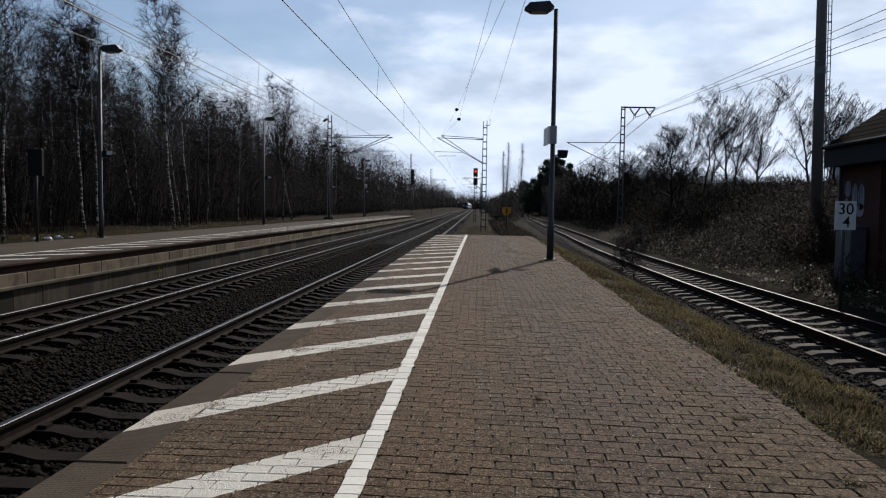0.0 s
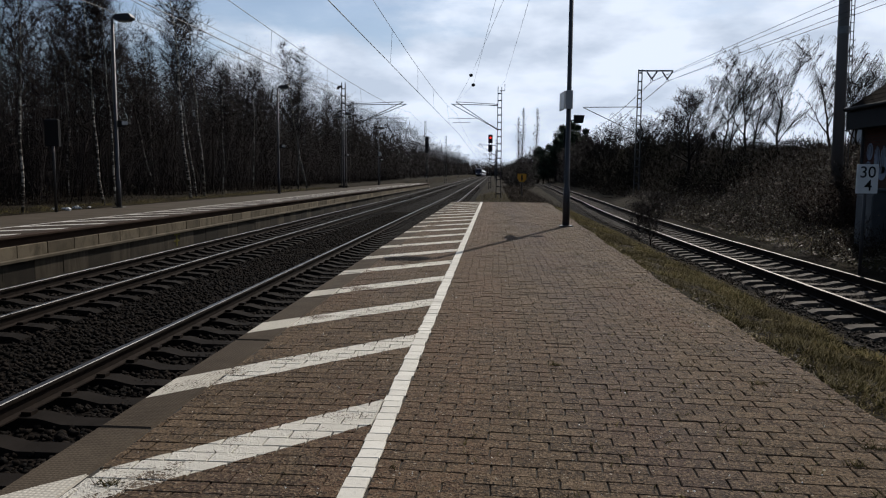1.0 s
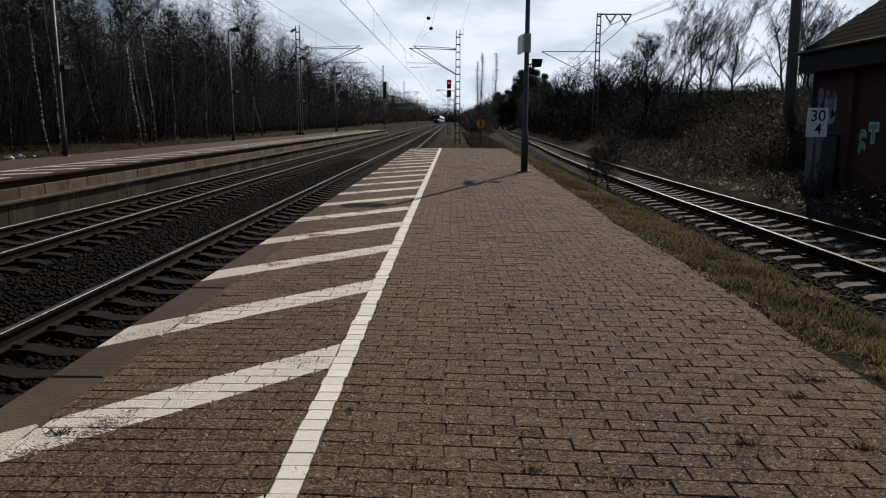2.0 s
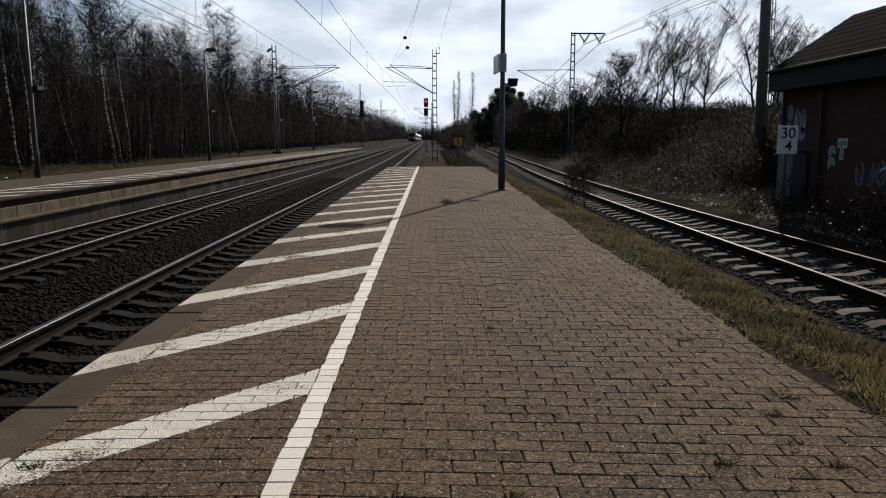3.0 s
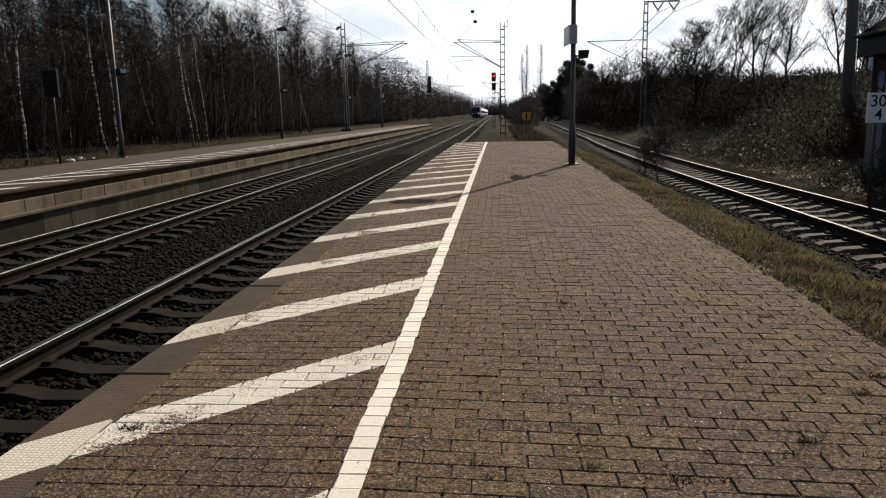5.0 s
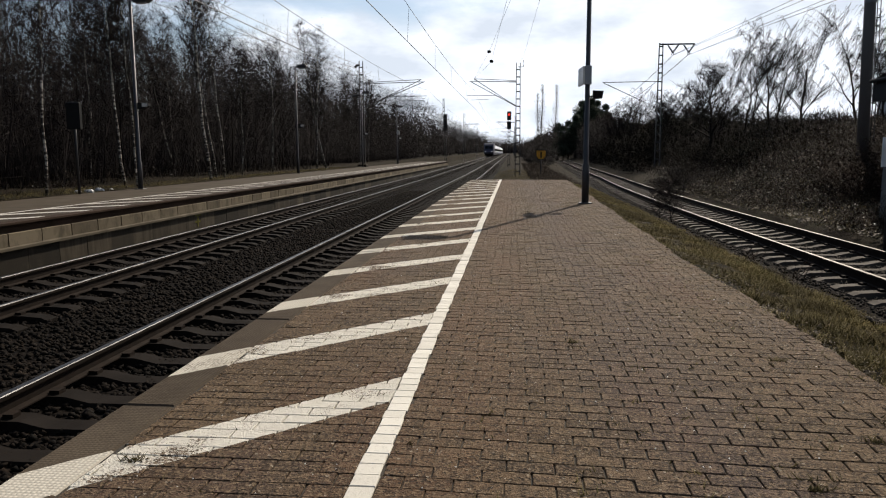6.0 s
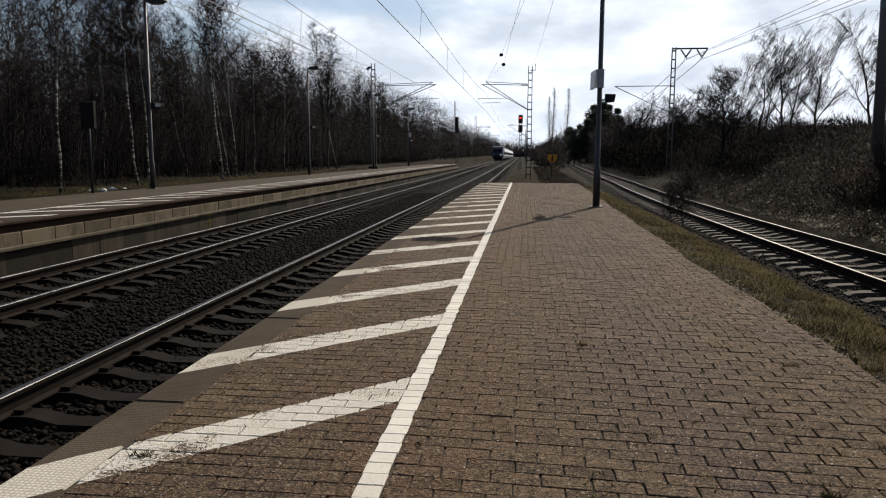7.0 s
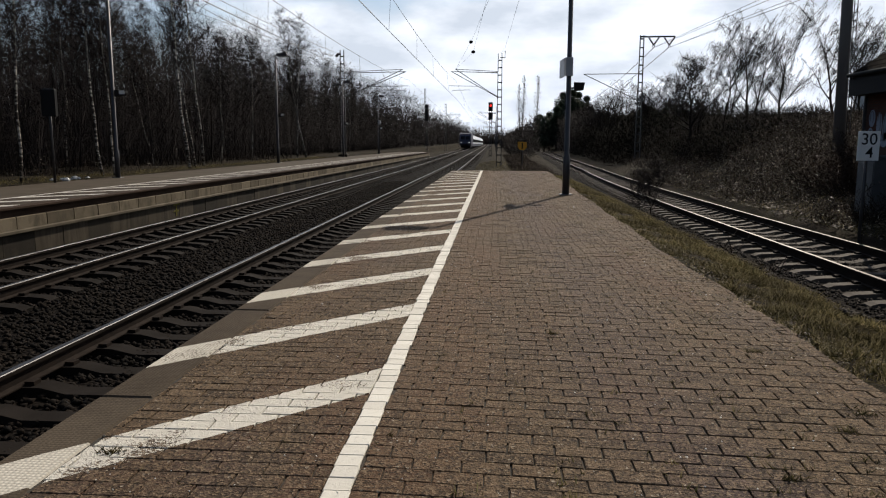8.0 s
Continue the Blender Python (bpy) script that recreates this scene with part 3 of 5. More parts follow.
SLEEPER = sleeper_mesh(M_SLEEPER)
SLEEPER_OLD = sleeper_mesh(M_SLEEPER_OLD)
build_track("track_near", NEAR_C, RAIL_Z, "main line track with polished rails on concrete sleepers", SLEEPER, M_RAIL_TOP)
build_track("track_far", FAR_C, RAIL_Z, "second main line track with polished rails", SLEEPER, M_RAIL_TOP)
build_track("track_siding", 0.0, SIDE_Z, "siding track with rusty rails on pale sleepers", SLEEPER_OLD, M_RAIL_TOP_DULL, True, 3.0, 0.62)


# ---- near platform ----
END_Y = 33.2


def build_platform():
    plat = empty("platform_near")
    tagged(plat, "platform of brown paving stones with white safety hatching", "platform", kind="structure")
    ys = [-8 + 1.0 * i for i in range(42)] + [END_Y]
    v, f = [], []
    for y in ys:
        v += [(-1.80, y, -1.0), (-1.80, y, -0.010), (edge_right(y), y, -0.010), (edge_right(y), y, -1.0)]
    for j in range(len(ys) - 1):
        f += [(j * 4 + k, j * 4 + 4 + k, j * 4 + 5 + k, j * 4 + 1 + k) for k in range(3)]
    f += [(0, 1, 2, 3), tuple(len(v) - 1 - k for k in range(4))]
    part("platform_core", mesh("platform_core", v, f, M_JOINT), plat, "sandy joints below the paving")
    # edge slabs
    slab = Shape().bevel_box(0, 0.262, 0.004, 1.846, -0.12, 0.0, 0.012).mesh("edge_slab", M_SLAB)
    y = 3.262 - 1.85 * 6
    while y < END_Y - 0.5:
        part("edge_slab", slab, plat, at=(EDGE_X, y, random.uniform(-0.003, 0.001)), rot=(0, 0, random.uniform(-0.1, 0.1)))
        y += 1.85
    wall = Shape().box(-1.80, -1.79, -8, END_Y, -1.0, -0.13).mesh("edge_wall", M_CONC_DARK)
    part("edge_wall", wall, plat, "dark concrete under the platform edge")
    # line stones, one a row; and paving stones in running bond
    row = 0.0992
    line = Shape().bevel_box(-0.0495, 0.0495, -0.0484, 0.0484, -0.05, 0.0, 0.003).mesh("line_stone", M_LINE)
    stone = Shape().bevel_box(-0.0905, 0.0905, -0.0477, 0.0477, -0.05, 0.0, 0.0028).mesh("paving_stone", M_PAVER)
    rest = Shape()

    def skew(lo, px):
        """Rows right of the line run a little askew."""
        return -0.063 * (px - LINE_X - 0.1) if lo > LINE_X else 0.0

    start = 1.6 - 46 * row
    rows = int((END_Y - start) / row)
    lines = loose = 0
    rest_line = Shape()
    for i in range(rows):
        y = start + row * (i + 0.5)
        jx = random.uniform(-0.006, 0.006)
        if lines < 300:
            part("line_stone", line, plat, at=(LINE_X + 0.05 + jx, y, random.uniform(-0.002, 0.002)), rot=(0, 0, random.uniform(-1, 1)))
            lines += 1
        else:
            rest_line.bevel_box(LINE_X + jx, LINE_X + 0.1 + jx, y - 0.049, y + 0.049, -0.05, 0, 0.004)
        for lo, hi, ph in ((EDGE_X + 0.268, LINE_X - 0.001, 0.37), (LINE_X + 0.101, edge_right(y), 0.0)):
            shift = (0.5 if i % 2 else 0.0) + random.uniform(-0.09, 0.09) + ph
            x = lo - (shift % 1.0) * 0.1890
            while x < hi:
                a, b = max(x, lo), min(x + 0.1890, hi + (0.03 if hi > 0 else 0))
                x += 0.1890
                if b - a < 0.02:
                    continue
                dz = random.gauss(0, 0.0011)
                if abs(b - a - 0.1890) < 0.001 and loose < 300 and 2.75 < y < 5.2 and -1.0 < a < 1.5:
                    part("paving_stone", stone, plat, at=((a + b) / 2, y + skew(lo, (a + b) / 2), dz), rot=(random.uniform(-0.6, 0.6), random.uniform(-0.35, 0.35), random.uniform(-0.7, 0.7) + (-3.6 if lo > LINE_X else 0)))
                    loose += 1
                else:
                    rest.bevel_box(a + random.uniform(0.002, 0.005), b - random.uniform(0.002, 0.005), y - 0.0477 + random.uniform(-0.0013, 0.001), y + 0.0477 + random.uniform(-0.001, 0.0013), -0.05, dz, 0.0028)
                    tip = random.gauss(0, 0.0006)
                    rest.v[-12:] = [(px, py + skew(lo, px), pz + (tip if py > y else -tip)) for px, py, pz in rest.v[-12:]]
    tagged(part("paving_stones", rest.mesh("paving_stones", M_PAVER_REST), plat), "brown paving stones in running bond", kind="stuff")
    if rest_line.v:
        part("line_stones", rest_line.mesh("line_stones", M_LINE), plat)


# ---- far platform ----
FE, FAR_END = -9.05, 102.0


def build_far_platform():
    plat = empty("platform_far")
    tagged(plat, "opposite platform with a pale block edge and white hatching", "platform", kind="structure")
    s = Shape().box(-13.3, FE - 0.02, -6, FAR_END, -0.95, -0.04)
    part("platform_core", s.mesh("platform_core", M_CONC_DARK), plat, "dark concrete base")
    part("platform_top", Shape().box(-10.7, FE - 0.162, -6, FAR_END, -0.039, 0.0).mesh("platform_top", M_HATCH), plat, "paving with white hatched safety strip")
    part("platform_back", Shape().box(-13.3, -10.7, -6, FAR_END, -0.039, 0.0).mesh("platform_back", M_FARSTONE), plat, "sandy brown paving")
    part("edge_strip", Shape().box(FE - 0.16, FE + 0.10, -6, FAR_END, -0.039, -0.002).mesh("edge_strip", M_EDGE_BROWN), plat, "rust-brown unpainted edge strip")
    part("edge_beam", Shape().box(FE - 0.02, FE - 0.002, -6, FAR_END, -0.19, -0.041).mesh("edge_beam", M_EDGE_BROWN), plat, "rust-brown recessed edge beam")
    block = Shape().bevel_box(-0.02, 0.06, 0.016, 0.934, -0.43, -0.192, 0.012).mesh("edge_block", M_BLOCK)
    for i in range(112):
        part("edge_block", block, plat, at=(FE + random.uniform(-0.004, 0.004), -5 + i * 0.95, 0), rot=(0, 0, random.uniform(-0.15, 0.15)))
    part("ledge", Shape().bevel_box(FE - 0.02, FE + 0.10, -6, FAR_END, -0.50, -0.432, 0.02).mesh("ledge", M_CONC), plat, "weathered concrete ledge")
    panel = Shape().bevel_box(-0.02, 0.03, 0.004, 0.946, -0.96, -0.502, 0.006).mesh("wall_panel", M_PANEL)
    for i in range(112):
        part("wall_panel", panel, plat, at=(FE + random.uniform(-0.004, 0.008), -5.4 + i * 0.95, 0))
    mark = plain("yellow_marking_paint", (0.13, 0.115, 0.015), (0.06, 0.055, 0.012), 6, 40, 0.8, spec=0.1)
    for a, b, c, d in ((19.85, 20.25, -0.50, -0.46), (20.0, 20.07, -0.80, -0.50), (19.85, 20.2, -0.68, -0.64)):
        part("painted_mark", Shape().box(FE + 0.040, FE + 0.043, a, b, c - 0.06, d - 0.06).mesh("painted_mark", mark), plat, "faded yellow painted mark")


build_far_platform()


# ---- lamps on the platforms ----
def lamp_meshes(height, arm):
    pole = Shape().tube([(0, 0, 0), (0, 0, 0.9), (0, 0, 0.95), (0, 0, height)], [0.085, 0.085, 0.062, 0.05], 12).mesh("pole", M_POLE, True)
    x0, x1 = (0.05, 0.75) if arm > 0 else (-0.75, -0.05)
    head = Shape()
    head.prism([(x0 + 0.0, height + 0.0), (x0 + 0.12, height + 0.12), (x1 - 0.12, height + 0.16), (x1, height + 0.02), (x1 - 0.15, height - 0.08), (x0 + 0.15, height - 0.08)], -0.15, 0.15, "y")
    lens = Shape().box(x0 + 0.17, x1 - 0.17, -0.11, 0.11, height - 0.10, height - 0.079).mesh("lens", M_GREYBOX)
    return pole, head.mesh("lamp_head", M_STEEL_DARK), lens


def platform_lamp(x, y, z, height, arm, label):
    t = empty("platform_lamp", x, y, z)
    tagged(t, label, "lamp post", "platform lamps")
    p, h, l = lamp_meshes(height, arm)
    part("pole", p, t)
    hd = part("lamp_head", h, t, "dark box-shaped lamp head")
    part("lens", l, hd)
    part("base_plate", Shape().bevel_box(-0.15, 0.15, -0.15, 0.15, -0.01, 0.025, 0.006).mesh("base_plate", M_POLE), t)
    return t


near_lamp = platform_lamp(1.745, 17.62, 0, 5.98, -1, "tall dark grey lamp post at the edge of the paved platform")
sign = empty("platform_sign", 1.70, 17.62, 0)
tagged(sign, "white box-shaped platform sign clamped to the lamp post", "sign")
part("panel", Shape().bevel_box(-0.018, 0.018, -0.02, 0.66, 2.80, 3.22, 0.008).mesh("panel", M_WHITE), sign, at=(-0.05, 0, 0), rot=(0, 0, 4.5))
part("panel_back", Shape().bevel_box(-0.075, 0.085, 0.06, 0.14, 2.79, 3.22, 0.01).mesh("panel_back", M_GREYBOX), sign, "grey metal housing", at=(0.04, -0.17, 0))
speaker = empty("loudspeaker", 1.99, 17.6, 2.55)
tagged(speaker, "small black loudspeaker on a bracket at the lamp post", "loudspeaker")
part("horn", Shape().prism([(-0.12, -0.10), (0.09, -0.08), (0.12, 0.09), (-0.12, 0.10)], -0.08, 0.08, "y").mesh("horn", M_BLACK), speaker)
part("bracket", Shape().tube([(-0.26, 0, -0.05), (-0.1, 0, -0.02)], 0.02, 6).mesh("bracket", M_STEEL_DARK), speaker)

for y in (24.2, 43.5, 62.8, 82.0):
    platform_lamp(-12.9 if y < 30 else -13.05, y, 0.0, 6.35, 1, "grey lamp post with a flat lamp head on the opposite platform")
    box = tagged(empty("loudspeaker", -12.68 if y < 30 else -12.83, y, 2.85), "grey loudspeaker on a lamp post", "loudspeaker")
    part("horn", Shape().prism([(-0.13, -0.11), (0.14, -0.07), (0.26, 0.0), (0.26, 0.09), (-0.13, 0.11)], -0.1, 0.1, "y").mesh("horn", M_BLACK), box)
    part("grille", Shape().box(0.05, 0.24, -0.112, -0.101, -0.03, 0.09).mesh("grille", M_WHITE), box, "pale front grille")


def back_of_signal(x, y, z, h, w, hh, label):
    t = tagged(empty("railway_signal", x, y, z), label, "signal")
    part("post", Shape().tube([(0, 0, 0), (0, 0, h)], 0.042, 8).mesh("post", M_STEEL_DARK, True), t)
    part("signal_head", Shape().bevel_box(-w / 2, w / 2, -0.06, 0.06, h - hh, h, 0.05).mesh("signal_head", M_BLACK), t)
    return t


back_of_signal(-12.85, 20.5, 0.03, 2.72, 0.42, 0.8, "small black signal screen on a thin post")


# ---- overhead line ----
def lattice(h, w, mat, name="mast_lattice", taper=0.75):
    """A mast of two channels tied by flat rungs."""
    s = Shape()
    for sx in (-1, 1):
        s.v += [(sx * w / 2 - 0.035, -0.07, 0), (sx * w / 2 + 0.035, -0.07, 0), (sx * w / 2 + 0.035, 0.07, 0), (sx * w / 2 - 0.035, 0.07, 0)]
        k = taper * w / 2
        s.v += [(sx * k - 0.03, -0.06, h), (sx * k + 0.03, -0.06, h), (sx * k + 0.03, 0.06, h), (sx * k - 0.03, 0.06, h)]
        n = len(s.v) - 8
        for i in range(4):
            j = (i + 1) % 4
            s.f.append((n + i, n + j, n + 4 + j, n + 4 + i))
            s.s.append(0)
        s.f.append((n + 4, n + 5, n + 6, n + 7))
        s.s.append(0)
    z = 0.5
    while z < h:
        ww = (w + (taper * w - w) * z / h) / 2
        s.box(-ww, ww, -0.06, -0.045, z - 0.045, z + 0.045)
        s.box(-ww, ww, 0.045, 0.06, z - 0.045, z + 0.045)
        z += 0.62
    return s.mesh(name, mat)


def strut(a, b, r=0.03):
    return Shape().tube([a, b], r, 6).mesh("strut", M_STEEL_DARK)


def insulator(a, b):
    a, b = Vector(a), Vector(b)
    pts, rad = [], []
    for i in range(11):
        pts.append(a.lerp(b, i / 10))
        rad.append(0.035 if i % 2 else 0.075)
    return Shape().tube(pts, rad, 8).mesh("insulator", M_STEEL_DARK)


def mast(x, y, z, h, tip, label, weights=False):
    """A lattice mast with a cantilever that reaches to tip metres across."""
    t = tagged(empty("catenary_mast", x, y, z), label, "catenary mast", "overhead line masts")
    part("mast_lattice", lattice(h, 0.42, M_STEEL_DARK), t)
    part("footing", Shape().bevel_box(-0.4, 0.4, -0.4, 0.4, -0.4, 0.12, 0.03).mesh("footing", M_CONC_DARK), t)
    d = 1 if tip > 0 else -1
    zt = 7.35 - z
    part("top_tube", strut((d * 0.2, 0, zt - 0.1), (tip, 0, zt)), t)
    part("insulator", insulator((d * 0.2, 0, zt - 0.1), (d * 0.75, 0, zt - 0.09)), t)
    part("diagonal_tube", strut((d * 0.2, 0, zt - 2.15), (tip + d * 0.1, 0, zt + 0.02)), t)
    part("insulator", insulator((d * 0.2, 0, zt - 2.15), (d * 0.68, 0, zt - 1.85)), t)
    part("diagonal_tube", strut((d * 0.25, 0.5, zt - 2.1), (tip - d * 0.25, 0.5, zt + 0.25)), t)
    part("top_tube", strut((d * 0.2, 0.5, zt + 0.05), (tip - d * 0.25, 0.5, zt + 0.25), 0.025), t)
    part("registration_arm", strut((tip * 0.45, 0, zt - 1.25), (tip + d * 0.3, 0, zt - 1.2), 0.02), t)
    part("steady_arm", strut((tip * 0.62, 0, zt - 1.55), (tip - d * 0.9 * 0, 0, zt - 1.6), 0.018), t)
    return t


ml = mast(-13.3, 64, 0.1, 9.1, 5.5, "dark lattice mast with a long cantilever over the rails")
part("insulator", Shape().tube([(-0.55, 0, 8.55), (-0.35, 0, 8.75), (-0.1, 0, 8.75)], [0.12, 0.12, 0.06], 8).mesh("insulator", M_STEEL_DARK), ml)
part("insulator", Shape().tube([(-0.4, 0, 6.65), (-0.15, 0, 6.65)], [0.14, 0.1], 8).mesh("insulator", M_STEEL_DARK), ml)
part("wheel_tensioner", Shape().tube([(-0.9, 0, 6.1), (-0.1, 0, 6.2)], [0.08, 0.12], 8).mesh("wheel_tensioner", M_STEEL_DARK), ml)
mr = mast(0.42, 64, -0.9, 9.75, -4.1, "dark lattice mast with a cantilever beside the main line")
part("horn", Shape().tube([(0, 0, 9.4), (0.42, 0, 9.4), (0.42, 0, 9.95)], 0.04, 6).mesh("horn", M_STEEL_DARK), mr)
mast(-10.6, 160, -0.9, 10.6, 3.3, "distant dark lattice mast beside the track")
for y in (150, 215, 280, 350):
    mast(0.5, y, -0.9, 9.6, -3.9, "distant dark lattice mast beside the main line")
for y in (225, 290, 360):
    mast(-10.9, y, -0.9, 9.6, 3.4, "distant dark lattice mast beside the track")
box = tagged(empty("white_marker", -12.9, 82, 3.3), "small pale box on a post beside the wood", "marker")
part("housing", Shape().bevel_box(-0.13, 0.13, -0.1, 0.1, 0, 0.42, 0.03).mesh("housing", M_GREYBOX), box)
part("post", Shape().tube([(0, 0, -3.3), (0, 0, 0.0)], 0.05, 6).mesh("post", M_STEEL_DARK), box)

# mast beside the siding with a cross-arm for feeder lines
ms = tagged(empty("feeder_mast", 10.6, 55, 0.2), "lattice mast with a cross-arm for feeder cables beside the siding", "catenary mast")
part("mast_lattice", lattice(8.8, 0.36, M_STEEL_DARK, taper=0.7), ms)
part("cross_arm", Shape().box(-0.1, 2.35, -0.06, 0.06, 8.66, 8.76).mesh("cross_arm", M_STEEL_DARK), ms)
for cx in (0.84, 1.95):
    for sx in (-0.36, 0.36):
        part("insulator", insulator((cx + sx, 0, 8.64), (cx, 0, 8.12)), ms)
    part("clamp", Shape().tube([(cx - 0.08, 0, 7.95), (cx - 0.06, 0, 8.1), (cx + 0.06, 0, 8.1), (cx + 0.08, 0, 7.95)], 0.03, 6).mesh("clamp", M_STEEL_DARK), ms)
part("top_tube", strut((-0.15, 0, 6.1), (-4.1, 0, 6.07), 0.028), ms)
part("diagonal_tube", strut((-0.15, 0, 4.2), (-4.1, 0, 6.07), 0.028), ms)

# spun concrete mast with a ladder
cm = tagged(empty("concrete_mast", 12.25, 27, 0.9), "tall round grey concrete mast with a steel ladder", "mast")
part("shaft", Shape().tube([(0.02, 0, -0.8), (-0.18, 0, 11)], [0.20, 0.165], 20).mesh("shaft", M_MAST_CONC, True), cm)
lad = Shape()
for sx in (0.25, 0.36):
    lad.tube([(sx + 0.0, 0.0, 0.6), (sx - 0.19, 0.0, 10.6)], 0.016, 5)
for i in range(34):
    z = 0.8 + 0.29 * i
    lad.tube([(0.235 - 0.019 * z, 0, z), (0.375 - 0.019 * z, 0, z)], 0.014, 5)
for z in (2.0, 4.6, 7.2, 9.8):
    lad.tube([(0.1 - 0.019 * z, 0, z), (0.34 - 0.019 * z, 0, z)], 0.022, 5)
part("ladder", lad.mesh("ladder", M_STEEL_DARK), cm)
part("band", Shape().tube([(-0.075, 0, 5.35), (-0.08, 0, 5.6)], 0.195, 20).mesh("band", M_STEEL), cm)


def wire(name, pts, r, label):
    ob = new(name, Shape().tube(pts, r, 4).mesh(name, M_WIRE))
    tagged(ob, label, "cable")


def sagging(a, b, sag, n=12):
    a, b = Vector(a), Vector(b)
    return [a.lerp(b, i / n) - Vector((0, 0, 4 * sag * (i / n) * (1 - i / n))) for i in range(n + 1)]


def catenary(x, spans, hz=0.0):
    """Contact wire, messenger wire and droppers over one track."""
    for a, b in zip(spans, spans[1:]):
        off = 0.25 if spans.index(a) % 2 else -0.25
        wire("contact_wire", sagging((x + off, a, 4.83), (x - off, b, 4.83), 0.02, 4), 0.012, "dark contact wire over the track")
        m = sagging((x, a, 6.6), (x, b, 6.6), 0.75, 16)
        wire("messenger_wire", m, 0.010, "dark messenger wire over the track")
        for i in (3, 6, 8, 10, 13):
            p = m[i]
            wire("dropper", [p, (x + off * (1 - 2 * i / 16), p.y, 4.83)], 0.005, "thin dropper between the overhead wires")


catenary(NEAR_C, (0.0, 64, 150, 215, 280, 350))
catenary(FAR_C, (0.0, 64, 160, 225, 290, 360))
wire("feeder_cable", sagging((-13.4, 0, 6.6), (-13.6, 64, 8.6), 0.6), 0.012, "dark feeder cable along the wood")
wire("feeder_cable", sagging((-13.3, 0, 8.2), (-13.6, 64, 8.9), 0.5), 0.012, "dark feeder cable along the wood")
wire("feeder_cable", sagging((-10.9, 0, 7.2), (-13.4, 64, 6.8), 0.3), 0.012, "dark feeder cable along the wood")
for x0, z0, cx in ((11.22, 6.95, 11.44), (11.24, 6.4, 12.55), (11.3, 6.72, 11.5), (11.3, 6.2, 12.5)):
    d = Vector((cx, 55, 8.15)) - Vector((x0, 21, z0))
    wire("feeder_cable", [Vector((cx, 55, 8.15)) - d * 1.6, (cx, 55, 8.15)], 0.013, "dark feeder cable beside the siding")
    wire("feeder_cable", sagging((cx, 55, 8.15), (cx + 4, 130, 8.3), 0.6), 0.013, "dark feeder cable beside the siding")
for x0, x1, z1 in ((0.612, -2.03, 9.55), (1.148, 0.815, 9.08), (0.229, -1.83, 8.75)):
    a, b = Vector((x0, 20, 6.88)), Vector((x1, 62, z1))
    wire("tension_cable", [a - (b - a) * 0.12, b], 0.006, "dark tension cable overhead")
for z in (9.55, 8.75):
    wire("tension_cable", [(-2.03 if z > 9 else -1.83, 62, z), (-3.4, 64, 7.5)], 0.006, "dark tension cable to the cantilever")
wire("tension_cable", [(0.815, 62, 9.08), (0.45, 64, 8.8)], 0.006, "dark tension cable to the mast")
balls = ((-2.03, 62, 9.55), (-1.83, 62, 8.75))
for x, y, z in balls:
    t = tagged(new("insulator_ball", Shape().tube([(x, y, z + 0.13), (x, y, z + 0.10), (x, y, z), (x, y, z - 0.10), (x, y, z - 0.13)], [0.03, 0.13, 0.17, 0.13, 0.03], 10).mesh("insulator_ball", M_BLACK, True)), "dark round insulator on an overhead cable", "insulator")


# ---- signals and signs ----
def main_signal(x, y, z, h, lit, label):
    t = tagged(empty("railway_signal", x, y, z), label, "signal", "line signals")
    part("post", lattice(h, 0.3, M_STEEL_DARK, "post", 0.8), t)
    for zz, hh in ((h - 1.15, 1.15), (h - 2.3, 0.95)) if lit else ((h - 2.6, 2.6),):
        hd = part("signal_head", Shape().bevel_box(-0.29, 0.29, -0.5, -0.2, zz, zz + hh, 0.04).mesh("signal_head", M_BLACK), t)
        if lit and zz > h - 1.5:
            part("red_lens", Shape().tube([(0, -0.515, zz + 0.72), (0, -0.53, zz + 0.72)], 0.13, 14).mesh("red_lens", M_RED), hd, "glowing red lens")
            hood = Shape().tube([(0, -0.50, zz + 0.98), (0, -0.75, zz + 0.95)], [0.1, 0.03], 6).mesh("hood", M_BLACK)
            part("hood", hood, hd)
    return t


main_signal(-0.53, 100, -0.9, 7.6, True, "black railway signal showing red beside the main line")
lsig = main_signal(-10.85, 118, -0.9, 8.25, False, "black unlit railway signal beside the far track")
part("mast_top", lattice(2.6, 0.25, M_STEEL_DARK, "mast_top"), lsig, at=(-0.3, 0, 8.2))
main_signal(10.6, 110, 0.2, 8.0, False, "black unlit railway signal beside the siding")

ks = tagged(empty("kilometre_sign", 7.19, 14.6, -0.83), "white enamel distance board with black figures on a post", "sign")
part("post", Shape().tube([(0, 0.05, 0), (0, 0.05, 2.2)], 0.032, 8).mesh("post", M_STEEL_DARK, True), ks)
board = part("board", Shape().bevel_box(-0.20, 0.20, -0.012, 0.012, 1.75, 2.31, 0.004).mesh("board", M_WHITE), ks)


def lettering(text, size, x, y, z, parent, mat):
    c = bpy.data.curves.new("figures", "FONT")
    c.body, c.size, c.align_x, c.align_y, c.extrude, c.offset = text, size, "CENTER", "CENTER", 0.002, 0.001
    tmp = bpy.data.objects.new("figures", c)
    scene.collection.objects.link(tmp)
    bpy.context.view_layer.update()
    me = bpy.data.meshes.new_from_object(tmp.evaluated_get(bpy.context.evaluated_depsgraph_get()))
    bpy.data.objects.remove(tmp)
    me.materials.clear()
    me.materials.append(mat)
    part("figures", me, parent, "black figures", at=(x, y, z), rot=(90, 0, 0))


